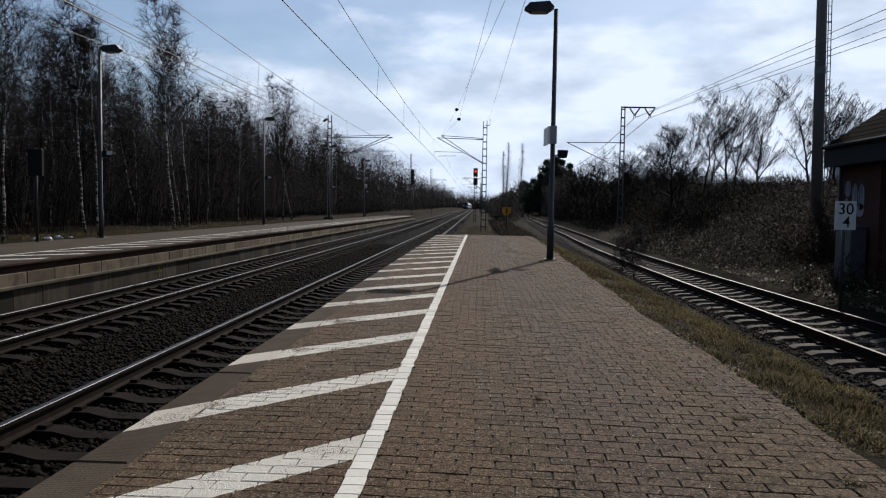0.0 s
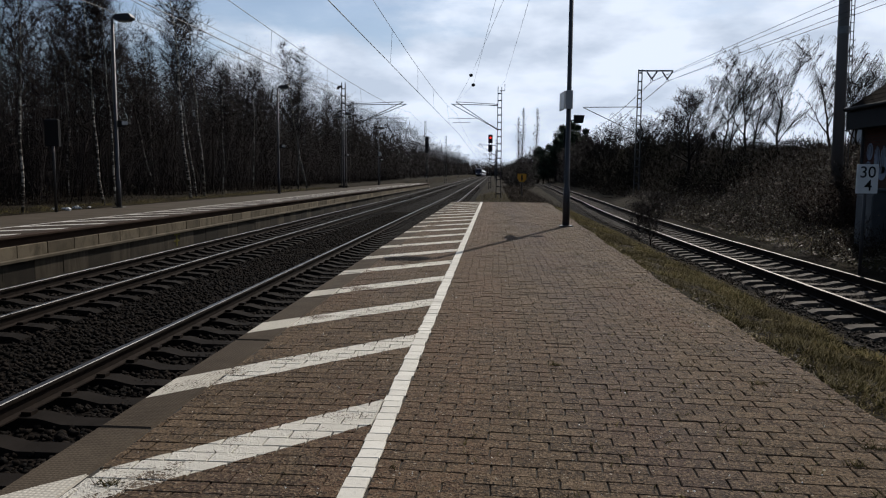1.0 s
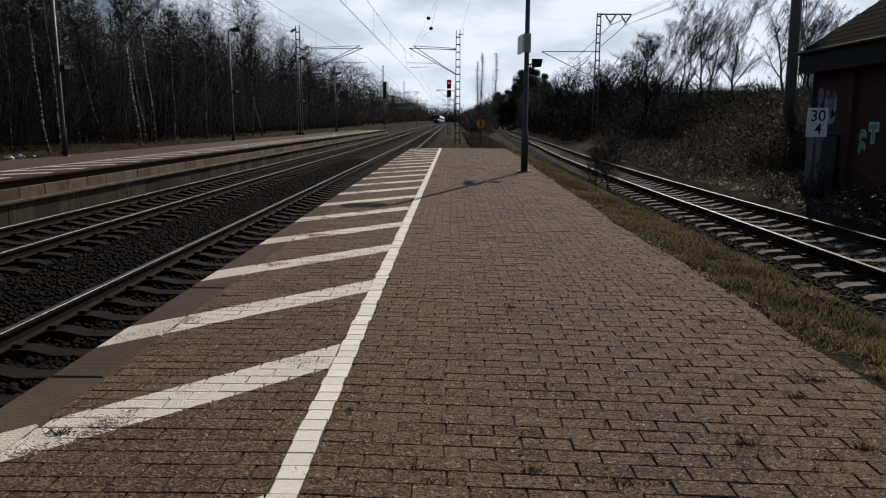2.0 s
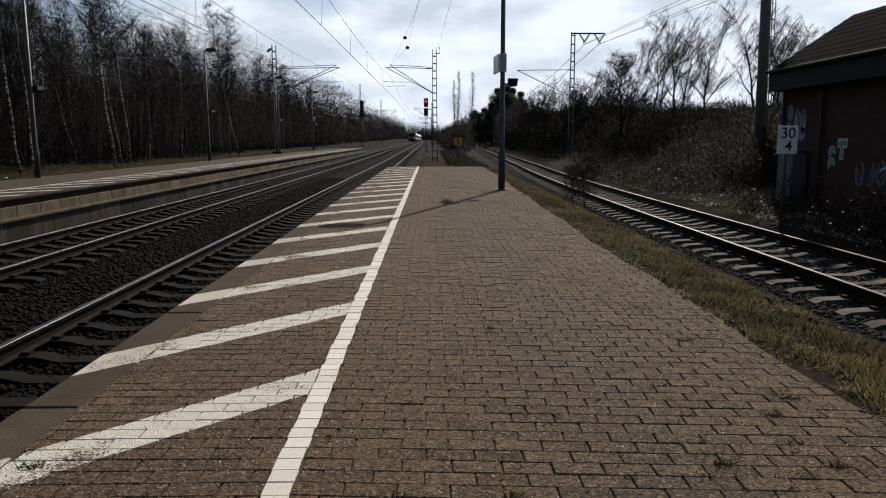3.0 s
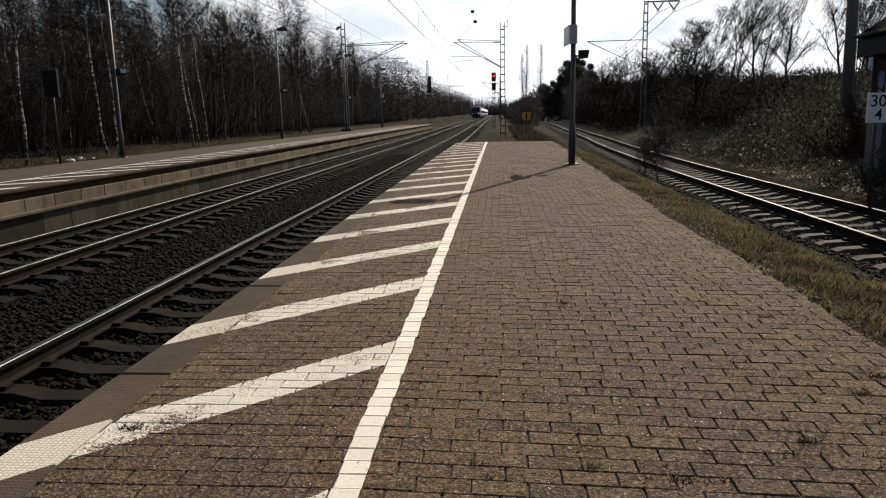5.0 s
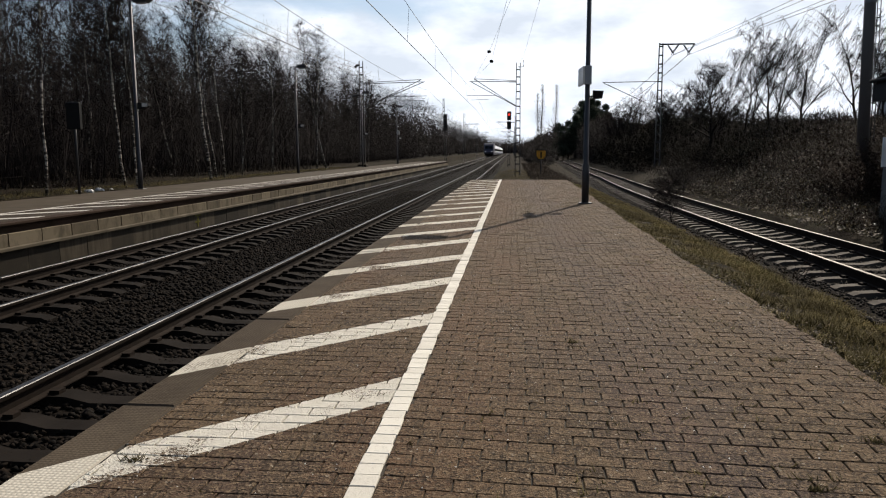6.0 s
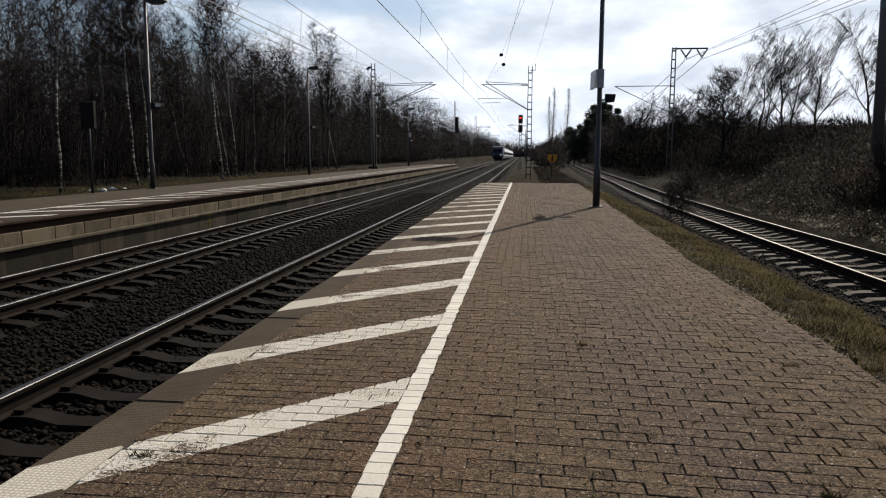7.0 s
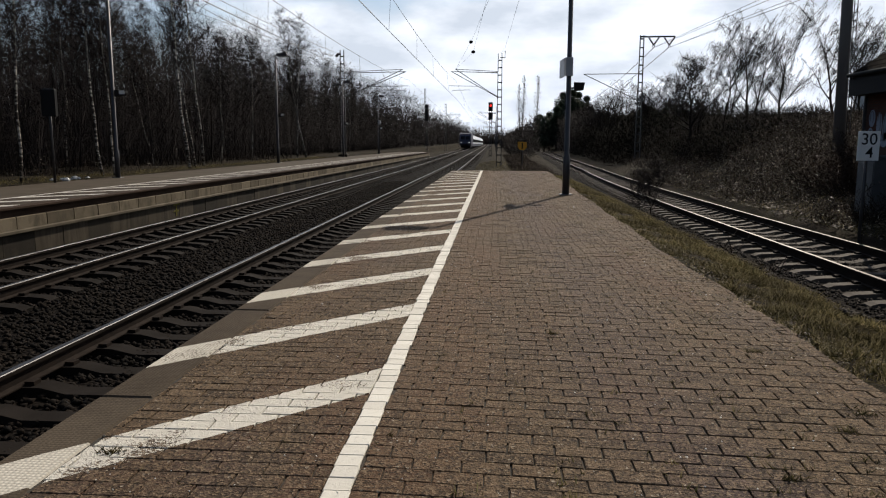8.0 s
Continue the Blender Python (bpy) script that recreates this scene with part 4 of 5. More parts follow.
lettering("30", 0.31, 0, -0.016, 2.15, board, M_BLACK)
lettering("4", 0.30, 0.02, -0.016, 1.895, board, M_BLACK)

ys_ = tagged(empty("yellow_sign", 2.3, 60, -0.7), "orange-yellow board with a black bar on a short post", "sign")
part("post", Shape().tube([(0, 0.05, 0), (0, 0.05, 1.6)], 0.05, 8).mesh("post", M_STEEL_DARK), ys_)
part("board", Shape().prism([(-0.36, 2.05), (0.36, 2.05), (0.36, 1.62), (0.18, 1.4), (-0.18, 1.4), (-0.36, 1.62)], -0.02, 0.02, "y").mesh("board", M_YELLOW), ys_)
part("bar", Shape().box(-0.06, 0.06, -0.03, -0.021, 1.5, 1.97).mesh("bar", M_BLACK), ys_)


# ---- brick hut beside the siding ----
def build_hut():
    h = tagged(empty("brick_hut"), "dark red brick hut with a hipped tiled roof and painted scrawls", "building")
    x0, x1, y0, y1, zb, zt = 10.5, 12.6, 6.0, 21.7, -0.9, 2.95
    part("wall", Shape().box(x0, x0 + 0.3, y0, y1, zb, zt).mesh("wall", M_BRICK), h)
    part("wall", Shape().box(x1 - 0.3, x1, y0, y1, zb, zt).mesh("wall", M_BRICK), h)
    part("wall", Shape().box(x0 + 0.3, x1 - 0.3, y1 - 0.3, y1, zb, zt).mesh("wall", M_BRICK), h)
    part("wall", Shape().box(x0 + 0.3, x1 - 0.3, y0, y0 + 0.3, zb, zt).mesh("wall", M_BRICK), h)
    part("pier", Shape().box(x0 - 0.12, x0 - 0.002, 19.35, 19.75, zb, zt).mesh("pier", M_BRICK), h, "brick pier")
    e = 0.45
    part("eave", Shape().box(x0 - e, x1 + e, y0 - e, y1 + 0.06, zt - 0.36, zt + 0.24).mesh("eave", M_BLACK), h, "dark timber eaves")
    zr, cx, run = 4.55, (x0 + x1) / 2, 1.5
    roof = Shape()
    z0 = zt + 0.245
    roof.v += [(x0 - e, y0 - e, z0), (x1 + e, y0 - e, z0), (x1 + e, y1 + 0.06, z0), (x0 - e, y1 + 0.06, z0), (cx, y0 - e + run, zr), (cx, y1 + 0.06 - run, zr)]
    roof.f += [(0, 1, 4), (1, 2, 5, 4), (2, 3, 5), (3, 0, 4, 5), (0, 3, 2, 1)]
    roof.s += [0] * 5
    part("roof", roof.mesh("roof", M_TILE), h, "dark weathered roof tiles")
    # tile courses on the two visible slopes
    for k in range(1, 9):
        u = k / 9
        xa, za = x0 - e + (cx - x0 + e) * u, z0 + (zr - z0) * u
        ya, yb = y0 - e + run * u, y1 + 0.06 - run * u
        part("tile_course", Shape().tube([(xa, ya, za), (xa, yb, za)], 0.007, 5).mesh("tile_course", M_TILE), h)
        part("tile_course", Shape().tube([(xa, yb, za), (x1 + e - (x1 + e - cx) * u, yb, za)], 0.028, 5).mesh("tile_course", M_TILE), h)
    part("gutter", Shape().tube([(x0 - e - 0.06, y0, zt + 0.2), (x0 - e - 0.06, y1 + 0.06, zt + 0.2)], 0.06, 8).mesh("gutter", M_BLACK), h)
    part("downpipe", Shape().tube([(x0 - e, y1 - 0.1, zt + 0.15), (x0 - 0.07, y1 - 0.15, zt - 0.25), (x0 - 0.07, y1 - 0.15, zb)], 0.045, 8).mesh("downpipe", M_STEEL_DARK), h)
    # painted scrawls
    pale = plain("pale_blue_spray_paint", (0.24, 0.27, 0.34), (0.12, 0.14, 0.18), 4, 30, 0.6)
    lilac = plain("grey_lilac_spray_paint", (0.11, 0.11, 0.135), (0.065, 0.065, 0.08), 4, 30, 0.7)
    white = plain("white_spray_paint", (0.50, 0.51, 0.52), (0.34, 0.35, 0.36), 4, 30, 0.6)
    green = plain("green_spray_paint", (0.04, 0.30, 0.12), (0.03, 0.2, 0.09), 4, 30, 0.6)

    def scrawl(mat, strokes, dx):
        for a, b, c, d in strokes:
            part("painted_stroke", Shape().box(x0 - dx - 0.002, x0 - dx, a, b, c, d).mesh("painted_stroke", mat), h, "spray-painted shape")
            dx += 0.0005

    def ribbon(mat, pts, w, dx, label="spray-painted curl"):
        """A painted stroke of even width along points on the wall."""
        q, k = Shape(), len(pts)
        for x in (x0 - dx, x0 - dx - 0.002):
            for i, (a, b) in enumerate(pts):
                (pa, pb), (na, nb) = pts[max(i - 1, 0)], pts[min(i + 1, k - 1)]
                ln = math.hypot(na - pa, nb - pb) or 1e-6
                oy, oz = -(nb - pb) / ln * w / 2, (na - pa) / ln * w / 2
                q.v += [(x, a + oy, b + oz), (x, a - oy, b - oz)]
        for i in range(k - 1):
            n, m = 2 * i, 2 * k + 2 * i
            q.f += [(m, m + 2, m + 3, m + 1), (n, n + 2, m + 2, m), (n + 1, m + 1, m + 3, n + 3)]
            q.s += [0, 0, 0]
        part("painted_stroke", q.mesh("painted_stroke", mat), h, label)

    def ring(cy, cz, ry, rz, a0=0, a1=360, n=14):
        return [(cy + ry * math.cos(radians(a0 + (a1 - a0) * k / n)), cz + rz * math.sin(radians(a0 + (a1 - a0) * k / n))) for k in range(n + 1)]

    # pale blue bubbles, then looping dark outlines over them
    for cy, cz, ry, rz in ((21.25, 1.95, 0.16, 0.26), (21.3, 1.5, 0.14, 0.2), (20.85, 1.75, 0.14, 0.42), (20.5, 1.7, 0.16, 0.46), (20.55, 1.35, 0.2, 0.14)):
        ribbon(pale, ring(cy, cz, ry * 0.5, rz * 0.6), ry * 1.1, 0.004)
    for cy, cz, ry, rz, a, b in ((21.25, 1.98, 0.10, 0.16, -40, 250), (21.3, 1.5, 0.09, 0.13, 30, 330), (20.85, 1.75, 0.08, 0.34, 20, 300), (20.5, 1.72, 0.09, 0.36, -80, 170)):
        ribbon(lilac, ring(cy, cz, ry, rz, a, b), 0.035, 0.012)
    scrawl(white, [(18.22, 18.66, 0.98, 1.22), (18.36, 18.53, 0.68, 0.98)], 0.004)
    scrawl(green, [(18.27, 18.61, 1.04, 1.16), (18.40, 18.49, 0.73, 1.04)], 0.008)
    for cz in (0.86, 0.56):
        ribbon(white, ring(18.9, cz, 0.10, 0.11, 200, -60), 0.14, 0.004)
        ribbon(green, ring(18.9, cz, 0.10, 0.11, 200, -60), 0.07, 0.012)
    rd = random.Random(5)
    for i in range(7):
        cy = 17.6 - 0.42 * i
        top = 0.62 + rd.uniform(-0.05, 0.08)
        ribbon(lilac, ring(cy, top - 0.28, 0.15, 0.28, rd.uniform(20, 120), rd.uniform(300, 420)), 0.08, 0.004)
        ribbon(lilac, [(cy + 0.05, top - 0.5), (cy - 0.05 + rd.uniform(-0.1, 0.1), top - 0.2), (cy - 0.12, top - 0.48)], 0.06, 0.006)
    ribbon(white, ring(16.3, 0.42, 0.5, 0.16, 10, 170), 0.05, 0.012)


build_hut()
cab = tagged(empty("switch_cabinet", 10.15, 20.3, -0.75), "dull grey steel switch cabinet by the hut", "cabinet")
part("body", Shape().bevel_box(-0.18, 0.2, -0.45, 0.42, 0, 1.62, 0.03).mesh("body", M_CABINET), cab)
part("roof", Shape().bevel_box(-0.22, 0.24, -0.5, 0.47, 1.622, 1.7, 0.03).mesh("roof", M_CABINET), cab)
for y in (-0.42, 0.0):
    part("door", Shape().bevel_box(-0.2, -0.182, y, y + 0.39, 0.1, 1.5, 0.004).mesh("door", M_CABINET), cab)


def office(x, y, w, d, h, zb, rows, cols, label):
    b = tagged(empty("office_building", x, y, zb), label, "building")
    part("wall", Shape().box(0, w, 0, d, 0, h).mesh("wall", M_GREYBOX), b)
    part("roof", Shape().box(-0.2, w + 0.2, -0.2, d + 0.2, h + 0.002, h + 0.3).mesh("roof", M_STEEL_DARK), b)
    for r in range(rows):
        for c in range(cols):
            cw, ch = w / cols, h / rows
            wn_ = part("window", Shape().box(c * cw + 0.2, (c + 1) * cw - 0.2, -0.06, -0.003, r * ch + 0.5, (r + 1) * ch - 0.3).mesh("window", M_WHITE), b)
            part("pane", Shape().box(c * cw + 0.3, (c + 1) * cw - 0.3, -0.08, -0.062, r * ch + 0.6, (r + 1) * ch - 0.4).mesh("pane", M_GLASS), wn_)


office(30.2, 61, 12, 3.5, 5.0, 0.5, 3, 8, "pale office building with rows of windows behind the hut")
office(36, 95, 22, 10, 3.2, 1.4, 1, 10, "low flat-roofed grey building behind the bank")


# ---- trees ----
def grow(height, r0, seed, limbs, lean=0.0, droop=0.0, clear=0.3, spread=0.3, subs=7, twigs=6, up=0.9, twig_r=0.0065):
    """A bare tree: trunk and limbs in one mesh, fine twigs in another."""
    rd = random.Random(seed)
    wood, tb, tt, tr = Shape(), [], [], []
    pts, x, y = [], 0.0, 0.0
    steps = 9
    for i in range(steps + 1):
        u = i / steps
        pts.append(Vector((x + lean * height * u, y, height * u)))
        sway = 0.5 if spread < 0.4 else 1.5
        x += rd.uniform(-0.02, 0.02) * height * sway
        y += rd.uniform(-0.02, 0.02) * height * sway
    wood.tube(pts, [max(0.012, r0 * (1 - i / steps) ** 0.85) for i in range(steps)] + [0.006], 7)

    def on_trunk(u):
        k = min(steps - 1, int(u * steps))
        return pts[k].lerp(pts[k + 1], u * steps - k)

    branches = Shape()
    for i in range(limbs):
        u = clear + (0.97 - clear) * (i + rd.random()) / limbs
        p = on_trunk(u)
        a = i * 2.4 + rd.uniform(-0.5, 0.5)
        ln = height * spread * (1.05 - u) ** 0.65 * rd.uniform(0.7, 1.25) + 0.3
        d = Vector((math.cos(a), math.sin(a), up * rd.uniform(0.6, 1.3))).normalized()
        q, path = p.copy(), [p.copy()]
        for k in range(4):
            q = q + d * ln / 4
            d = (d + Vector((rd.uniform(-0.2, 0.2), rd.uniform(-0.2, 0.2), 0.10 - droop * 0.35 * k))).normalized()
            path.append(q.copy())
        r = max(0.010, r0 * (0.42 if spread < 0.4 else 0.5) * (1.05 - u))
        branches.tube(path, [r, r * 0.75, r * 0.5, r * 0.3, 0.004], 4, cap=False)
        for s in range(subs):
            w = rd.uniform(0.15, 1.0) * 4
            k = min(3, int(w))
            b0 = path[k].lerp(path[k + 1], w - k)
            d2 = (Vector((rd.gauss(0, 1), rd.gauss(0, 1), rd.gauss(0.5 - droop, 0.6))).normalized() + d * 0.7).normalized()
            l2 = ln * rd.uniform(0.22, 0.5)
            m1 = b0 + d2 * l2 * 0.55
            m2 = m1 + (d2 + Vector((0, 0, 0.15 - droop * 1.2))).normalized() * l2 * 0.45
            branches.tube([b0, m1, m2], [0.012, 0.008, 0.003], 3, cap=False)
            for _ in range(twigs):
                e = rd.random()
                c = b0.lerp(m1, e * 2) if e < 0.5 else m1.lerp(m2, e * 2 - 1)
                d3 = Vector((rd.gauss(0, 1), rd.gauss(0, 1), rd.gauss(0.35 - droop * 2.2, 0.55))).normalized()
                d3 = (d3 + d2 * 0.8).normalized()
                tb.append(c)
                tt.append(c + d3 * rd.uniform(0.25, 0.75) * (1 + droop))
                tr.append(twig_r)
    v, f = cones([tuple(p) for p in tb], [tuple(p) for p in tt], tr)
    return wood, branches, fast_mesh("twigs", v, f, M_TWIG)


def make_tree(kind, height, r0, seed, bark, label, **kw):
    wood, branches, tw = grow(height, r0, seed, **kw)
    t = tagged(empty(kind), label, "tree", "trees of the wood")
    part("trunk", wood.mesh("trunk", bark, True), t)
    part("branchwork", branches.mesh("branchwork", M_TWIG), t)
    part("crown", tw, t)
    return t


alders = [make_tree("bare_tree", h, r, s, M_BARK, "slender bare dark-barked tree of a dense wood", limbs=30, clear=c, spread=0.24, up=1.7, droop=0.02, lean=l, subs=5, twigs=6)
          for h, r, s, c, l in ((11.5, 0.06, 11, 0.30, 0.02), (10.2, 0.05, 12, 0.22, -0.03), (12.4, 0.065, 13, 0.35, 0.04), (9.0, 0.045, 14, 0.18, -0.02))]
birches = [make_tree("birch_tree", h, r, s, M_BIRCH, "slender bare birch with white bark and fine dark twigs", limbs=34, clear=c, spread=0.17, up=1.3, droop=0.08, lean=l, subs=6, twigs=8)
           for h, r, s, c, l in ((10.5, 0.05, 2, 0.38, -0.06), (11.2, 0.055, 3, 0.34, 0.03))]


def weeping_tree(height, r0, seed):
    """A bare forked tree whose long twigs hang and stream in the wind."""
    rd = random.Random(seed)
    wood, branches, tb, tt = Shape(), Shape(), [], []

    def limb(p, d, ln, r, depth):
        path, radii = [p], [r]
        for k in range(5):
            d = (d + Vector((rd.gauss(0, 0.13), rd.gauss(0, 0.13), 0.06))).normalized()
            p = p + d * ln / 5
            path.append(p)
            radii.append(r * (1 - 0.82 * (k + 1) / 5))
        (branches if depth else wood).tube(path, radii, 4 if depth else 7, cap=False)
        for i in range((8, 5, 0)[depth]):
            u = rd.uniform(0.32 if depth == 0 else 0.25, 1.0) * 5
            k = min(4, int(u))
            q = path[k].lerp(path[k + 1], u - k)
            a = i * 2.4 + rd.uniform(-0.6, 0.6)
            side = Vector((math.cos(a), math.sin(a), rd.uniform(0.5, 1.4) if depth == 0 else rd.uniform(-0.1, 0.8)))
            limb(q, (d * 0.5 + side.normalized()).normalized(), ln * rd.uniform(0.42, 0.62), max(0.012, radii[k] * 0.55), depth + 1)
        if depth:
            for i in range(16):
                u = rd.random() ** 0.7 * 4.99
                k = int(u)
                q = path[k].lerp(path[k + 1], u - k)
                m = q + (d * 0.5 + Vector((rd.gauss(-0.2, 0.4), rd.gauss(0, 0.4), rd.gauss(0.1, 0.3)))) * rd.uniform(0.15, 0.35)
                tb.append(q)
                tt.append(m)
                tb.append(q.lerp(m, 0.8))
                tt.append(m + Vector((rd.gauss(-0.40, 0.14), rd.gauss(0, 0.15), -1)).normalized() * rd.uniform(0.3, 0.95))

    limb(Vector((0, 0, 0)), Vector((rd.uniform(-0.12, 0.12), 0, 1)).normalized(), height * 0.86, r0, 0)
    v, f = cones([tuple(p) for p in tb], [tuple(p) for p in tt], 0.0085)
    t = tagged(empty("weeping_tree"), "bare dark tree with long wind-blown hanging twigs on the bank", "tree", "trees on the bank")
    part("trunk", wood.mesh("trunk", M_BARK, True), t)
    part("branchwork", branches.mesh("branchwork", M_TWIG), t)
    part("crown", fast_mesh("twigs", v, f, M_TWIG), t)
    return t


willows = [weeping_tree(h, r, s) for h, r, s in ((5.6, 0.10, 21), (5.9, 0.10, 24), (5.3, 0.085, 27), (5.7, 0.09, 33))]
round_tree = make_tree("round_crowned_tree", 5.6, 0.14, 61, M_BARK, "bare dark tree with a dense rounded crown on the bank", limbs=34, clear=0.2, spread=0.5, up=0.75, subs=9, twigs=8, twig_r=0.009)


def plant(pool, x, y, size=1.0, z=None, used=[]):
    src = random.choice(pool)
    m = pose(x, y, (bank(x, y) if z is None else z) - 0.05, 0, 0, random.uniform(0, 360) if pool is not willows else random.uniform(-25, 25)) @ Matrix.Scale(size, 4)
    if src not in used:
        used.append(src)
        src.matrix_basis = m
    else:
        copy_thing(src, m)


# white-barked birches at the edge of the wood: place, height, stem, lean
for i, (x, y, h, r, lean, clear) in enumerate(((-13.55, 20.0, 9.5, 0.042, 0.015, 0.35), (-18.6, 30.6, 8.5, 0.05, 0.05, 0.4), (-14.1, 25.4, 9.2, 0.05, -0.085, 0.36),
                                               (-13.7, 25.5, 7.5, 0.04, -0.015, 0.4), (-17.7, 36.9, 7.5, 0.05, -0.21, 0.45), (-14.1, 33.0, 11.6, 0.08, -0.08, 0.4),
                                               (-14.5, 34.6, 9.0, 0.05, -0.10, 0.45), (-14.5, 35.6, 10.8, 0.062, -0.055, 0.4), (-15.1, 39.6, 6.8, 0.038, 0.03, 0.4),
                                               (-15.2, 58.5, 11.5, 0.085, -0.16, 0.35), (-15.6, 57.2, 10.8, 0.07, 0.02, 0.35), (-16.0, 47.5, 8.0, 0.05, 0.02, 0.35))):
    t = make_tree("birch_tree", h, r, 70 + i, M_BIRCH, "slender leaning bare birch with peeling white bark" if abs(lean) > 0.07 else "slender bare birch with white bark and fine dark twigs", limbs=32, clear=clear, spread=0.17, up=1.35, droop=0.10, lean=lean, subs=6, twigs=9)
    t.matrix_basis = pose(x, y, bank(x, y) - 0.05)
for i in range(120):
    y = 9 + 112 * (i / 120) ** 1.25 + random.uniform(-1, 1)
    tall = 0.92 if y < 40 else 0.80 if y < 54 else 1.0
    plant(alders if random.random() < 0.9 else birches, -16.2 - random.random() ** 1.3 * 11 - 0.02 * y, y, tall * random.uniform(0.82, 1.12))
for i in range(44):
    plant(alders, -16 - random.random() * 10, 118 + i * 6.2, random.uniform(0.8, 1.05))
round_tree.matrix_basis = pose(12.6, 48.5, bank(12.6, 48.5) - 0.05)
for x, y, s in ((14.5, 48, 1.0), (15.8, 47, 0.98), (18.2, 48, 1.0), (20.5, 46, 1.05), (17.0, 50, 0.9), (13.7, 51, 0.85), (19.3, 51, 0.95), (22.3, 48, 1.0), (16.4, 53, 0.95), (21.6, 44, 0.9),
                (24.0, 50, 1.0), (13.2, 70, 0.92), (14.4, 72, 0.8), (11.4, 72, 0.6), (12.3, 76, 0.75), (15.6, 66, 0.8), (16.8, 74, 0.85), (11.6, 84, 0.7), (13.4, 90, 0.9), (12.6, 98, 0.9), (15.2, 94, 0.95), (14.2, 106, 0.9)):
    plant(willows, x, y, s)
for i in range(14):
    plant(willows, 13.5 + random.random() * 12, 62 + i * 5, random.uniform(0.6, 0.85))


def make_conifer(seed, h):
    rd = random.Random(seed)
    t = tagged(empty("conifer_tree"), "dense dark evergreen tree", "tree", "evergreens")
    part("trunk", Shape().tube([(0, 0, 0), (0, 0, h)], [0.18, 0.02], 7).mesh("trunk", M_BARK), t)
    b, e, r = [], [], []
    clumps = []
    for i in range(26):
        u, a = rd.random(), rd.uniform(0, 6.28)
        rad = h * 0.2 * (1.05 - u) ** 0.7 * rd.random() ** 0.5
        clumps.append((Vector((math.cos(a) * rad, math.sin(a) * rad, h * (0.2 + 0.76 * u))), h * rd.uniform(0.05, 0.12)))
    for i in range(4200):
        c0, size = rd.choice(clumps)
        d = Vector((rd.gauss(0, 1), rd.gauss(0, 1), rd.gauss(0, 0.6))).normalized()
        c = c0 + d * size * rd.random() ** 0.4
        b.append(tuple(c))
        e.append(tuple(c + d * rd.uniform(0.2, 0.5)))
        r.append(rd.uniform(0.04, 0.09))
    v, f = cones(b, e, r)
    part("foliage", fast_mesh("foliage", v, f, M_NEEDLE), t, "dark green needles")
    return t


conifers = [make_conifer(31, 9.0), make_conifer(32, 7.6)]
for x, y, s in ((9.8, 166, 0.85), (11.0, 162, 1.0), (12.4, 166, 1.15), (13.8, 164, 1.25), (15.3, 168, 1.3), (17.0, 165, 1.2), (18.8, 169, 1.1), (10.5, 172, 0.9), (16.2, 176, 1.25), (20.6, 168, 1.0)):
    plant(conifers, x, y, s)
poplar = [make_tree("poplar_tree", 17, 0.13, 41, M_BARK, "tall narrow bare poplar", limbs=44, clear=0.12, spread=0.13, up=3.0, subs=5, twigs=5, twig_r=0.017)]
for x, y in ((7.7, 232), (9.0, 234), (13.7, 238)):
    plant(poplar, x, y, 1.15)


# ---- woods, scrub and grass that nobody could count ----
def thicket(name, count, fx, fy, hlo, hhi, r, label, mat=M_TWIG, tilt=0.08):
    x, y = fx(count), fy(count)
    z = np.array([bank(a, b) for a, b in zip(x, y)]) - 0.1
    h = rng.uniform(hlo, hhi, count)
    base = np.stack([x, y, z], 1)
    tip = base + np.stack([rng.normal(0, tilt, count) * h, rng.normal(0, tilt, count) * h, h], 1)
    v, f = cones(base, tip, r * h / hhi)
    # side twigs
    k = rng.integers(0, count, count * 3)
    u = rng.uniform(0.25, 0.95, count * 3)[:, None]
    b2 = base[k] * (1 - u) + tip[k] * u
    ln = h[k] * 0.16 * rng.uniform(0.4, 1.2, count * 3)
    d = np.stack([rng.normal(0, 1, count * 3), rng.normal(0, 1, count * 3), rng.uniform(0.3, 1.6, count * 3)], 1)
    t2 = b2 + d / np.linalg.norm(d, axis=1, keepdims=True) * ln[:, None]
    v2, f2 = cones(b2, t2, 0.022)
    ob = new(name, fast_mesh(name, np.concatenate([v, v2]), np.concatenate([f, f2 + len(v)]), mat))
    tagged(ob, label, "wood", kind="stuff")


thicket("wood_stems", 10000, lambda n: -19 - rng.random(n) ** 1.2 * 34, lambda n: 4 + 150 * rng.random(n) ** 1.25, 4.0, 9.2, 0.042, "dense dark bare stems of the wood behind the platform")
thicket("wood_undergrowth", 12000, lambda n: -16.4 - rng.random(n) * 27, lambda n: 6 + 130 * rng.random(n) ** 1.3, 1.2, 6.6, 0.03, "dark bare undergrowth in the wood", tilt=0.25)
thicket("far_wood_stems", 2500, lambda n: -15 - rng.random(n) * 40, lambda n: 140 + 420 * rng.random(n), 4, 9, 0.10, "distant dark wood beside the line")
thicket("right_far_wood_stems", 5000, lambda n: 13 + rng.random(n) ** 1.3 * 60, lambda n: 75 + 330 * rng.random(n) ** 1.2, 2.0, 4.5, 0.05, "distant dark scrub wood beyond the siding", tilt=0.22)
thicket("far_end_wood_stems", 1500, lambda n: rng.uniform(-40, 60, n), lambda n: rng.uniform(620, 760, n), 8, 16, 0.4, "hazy wood closing the line far away")
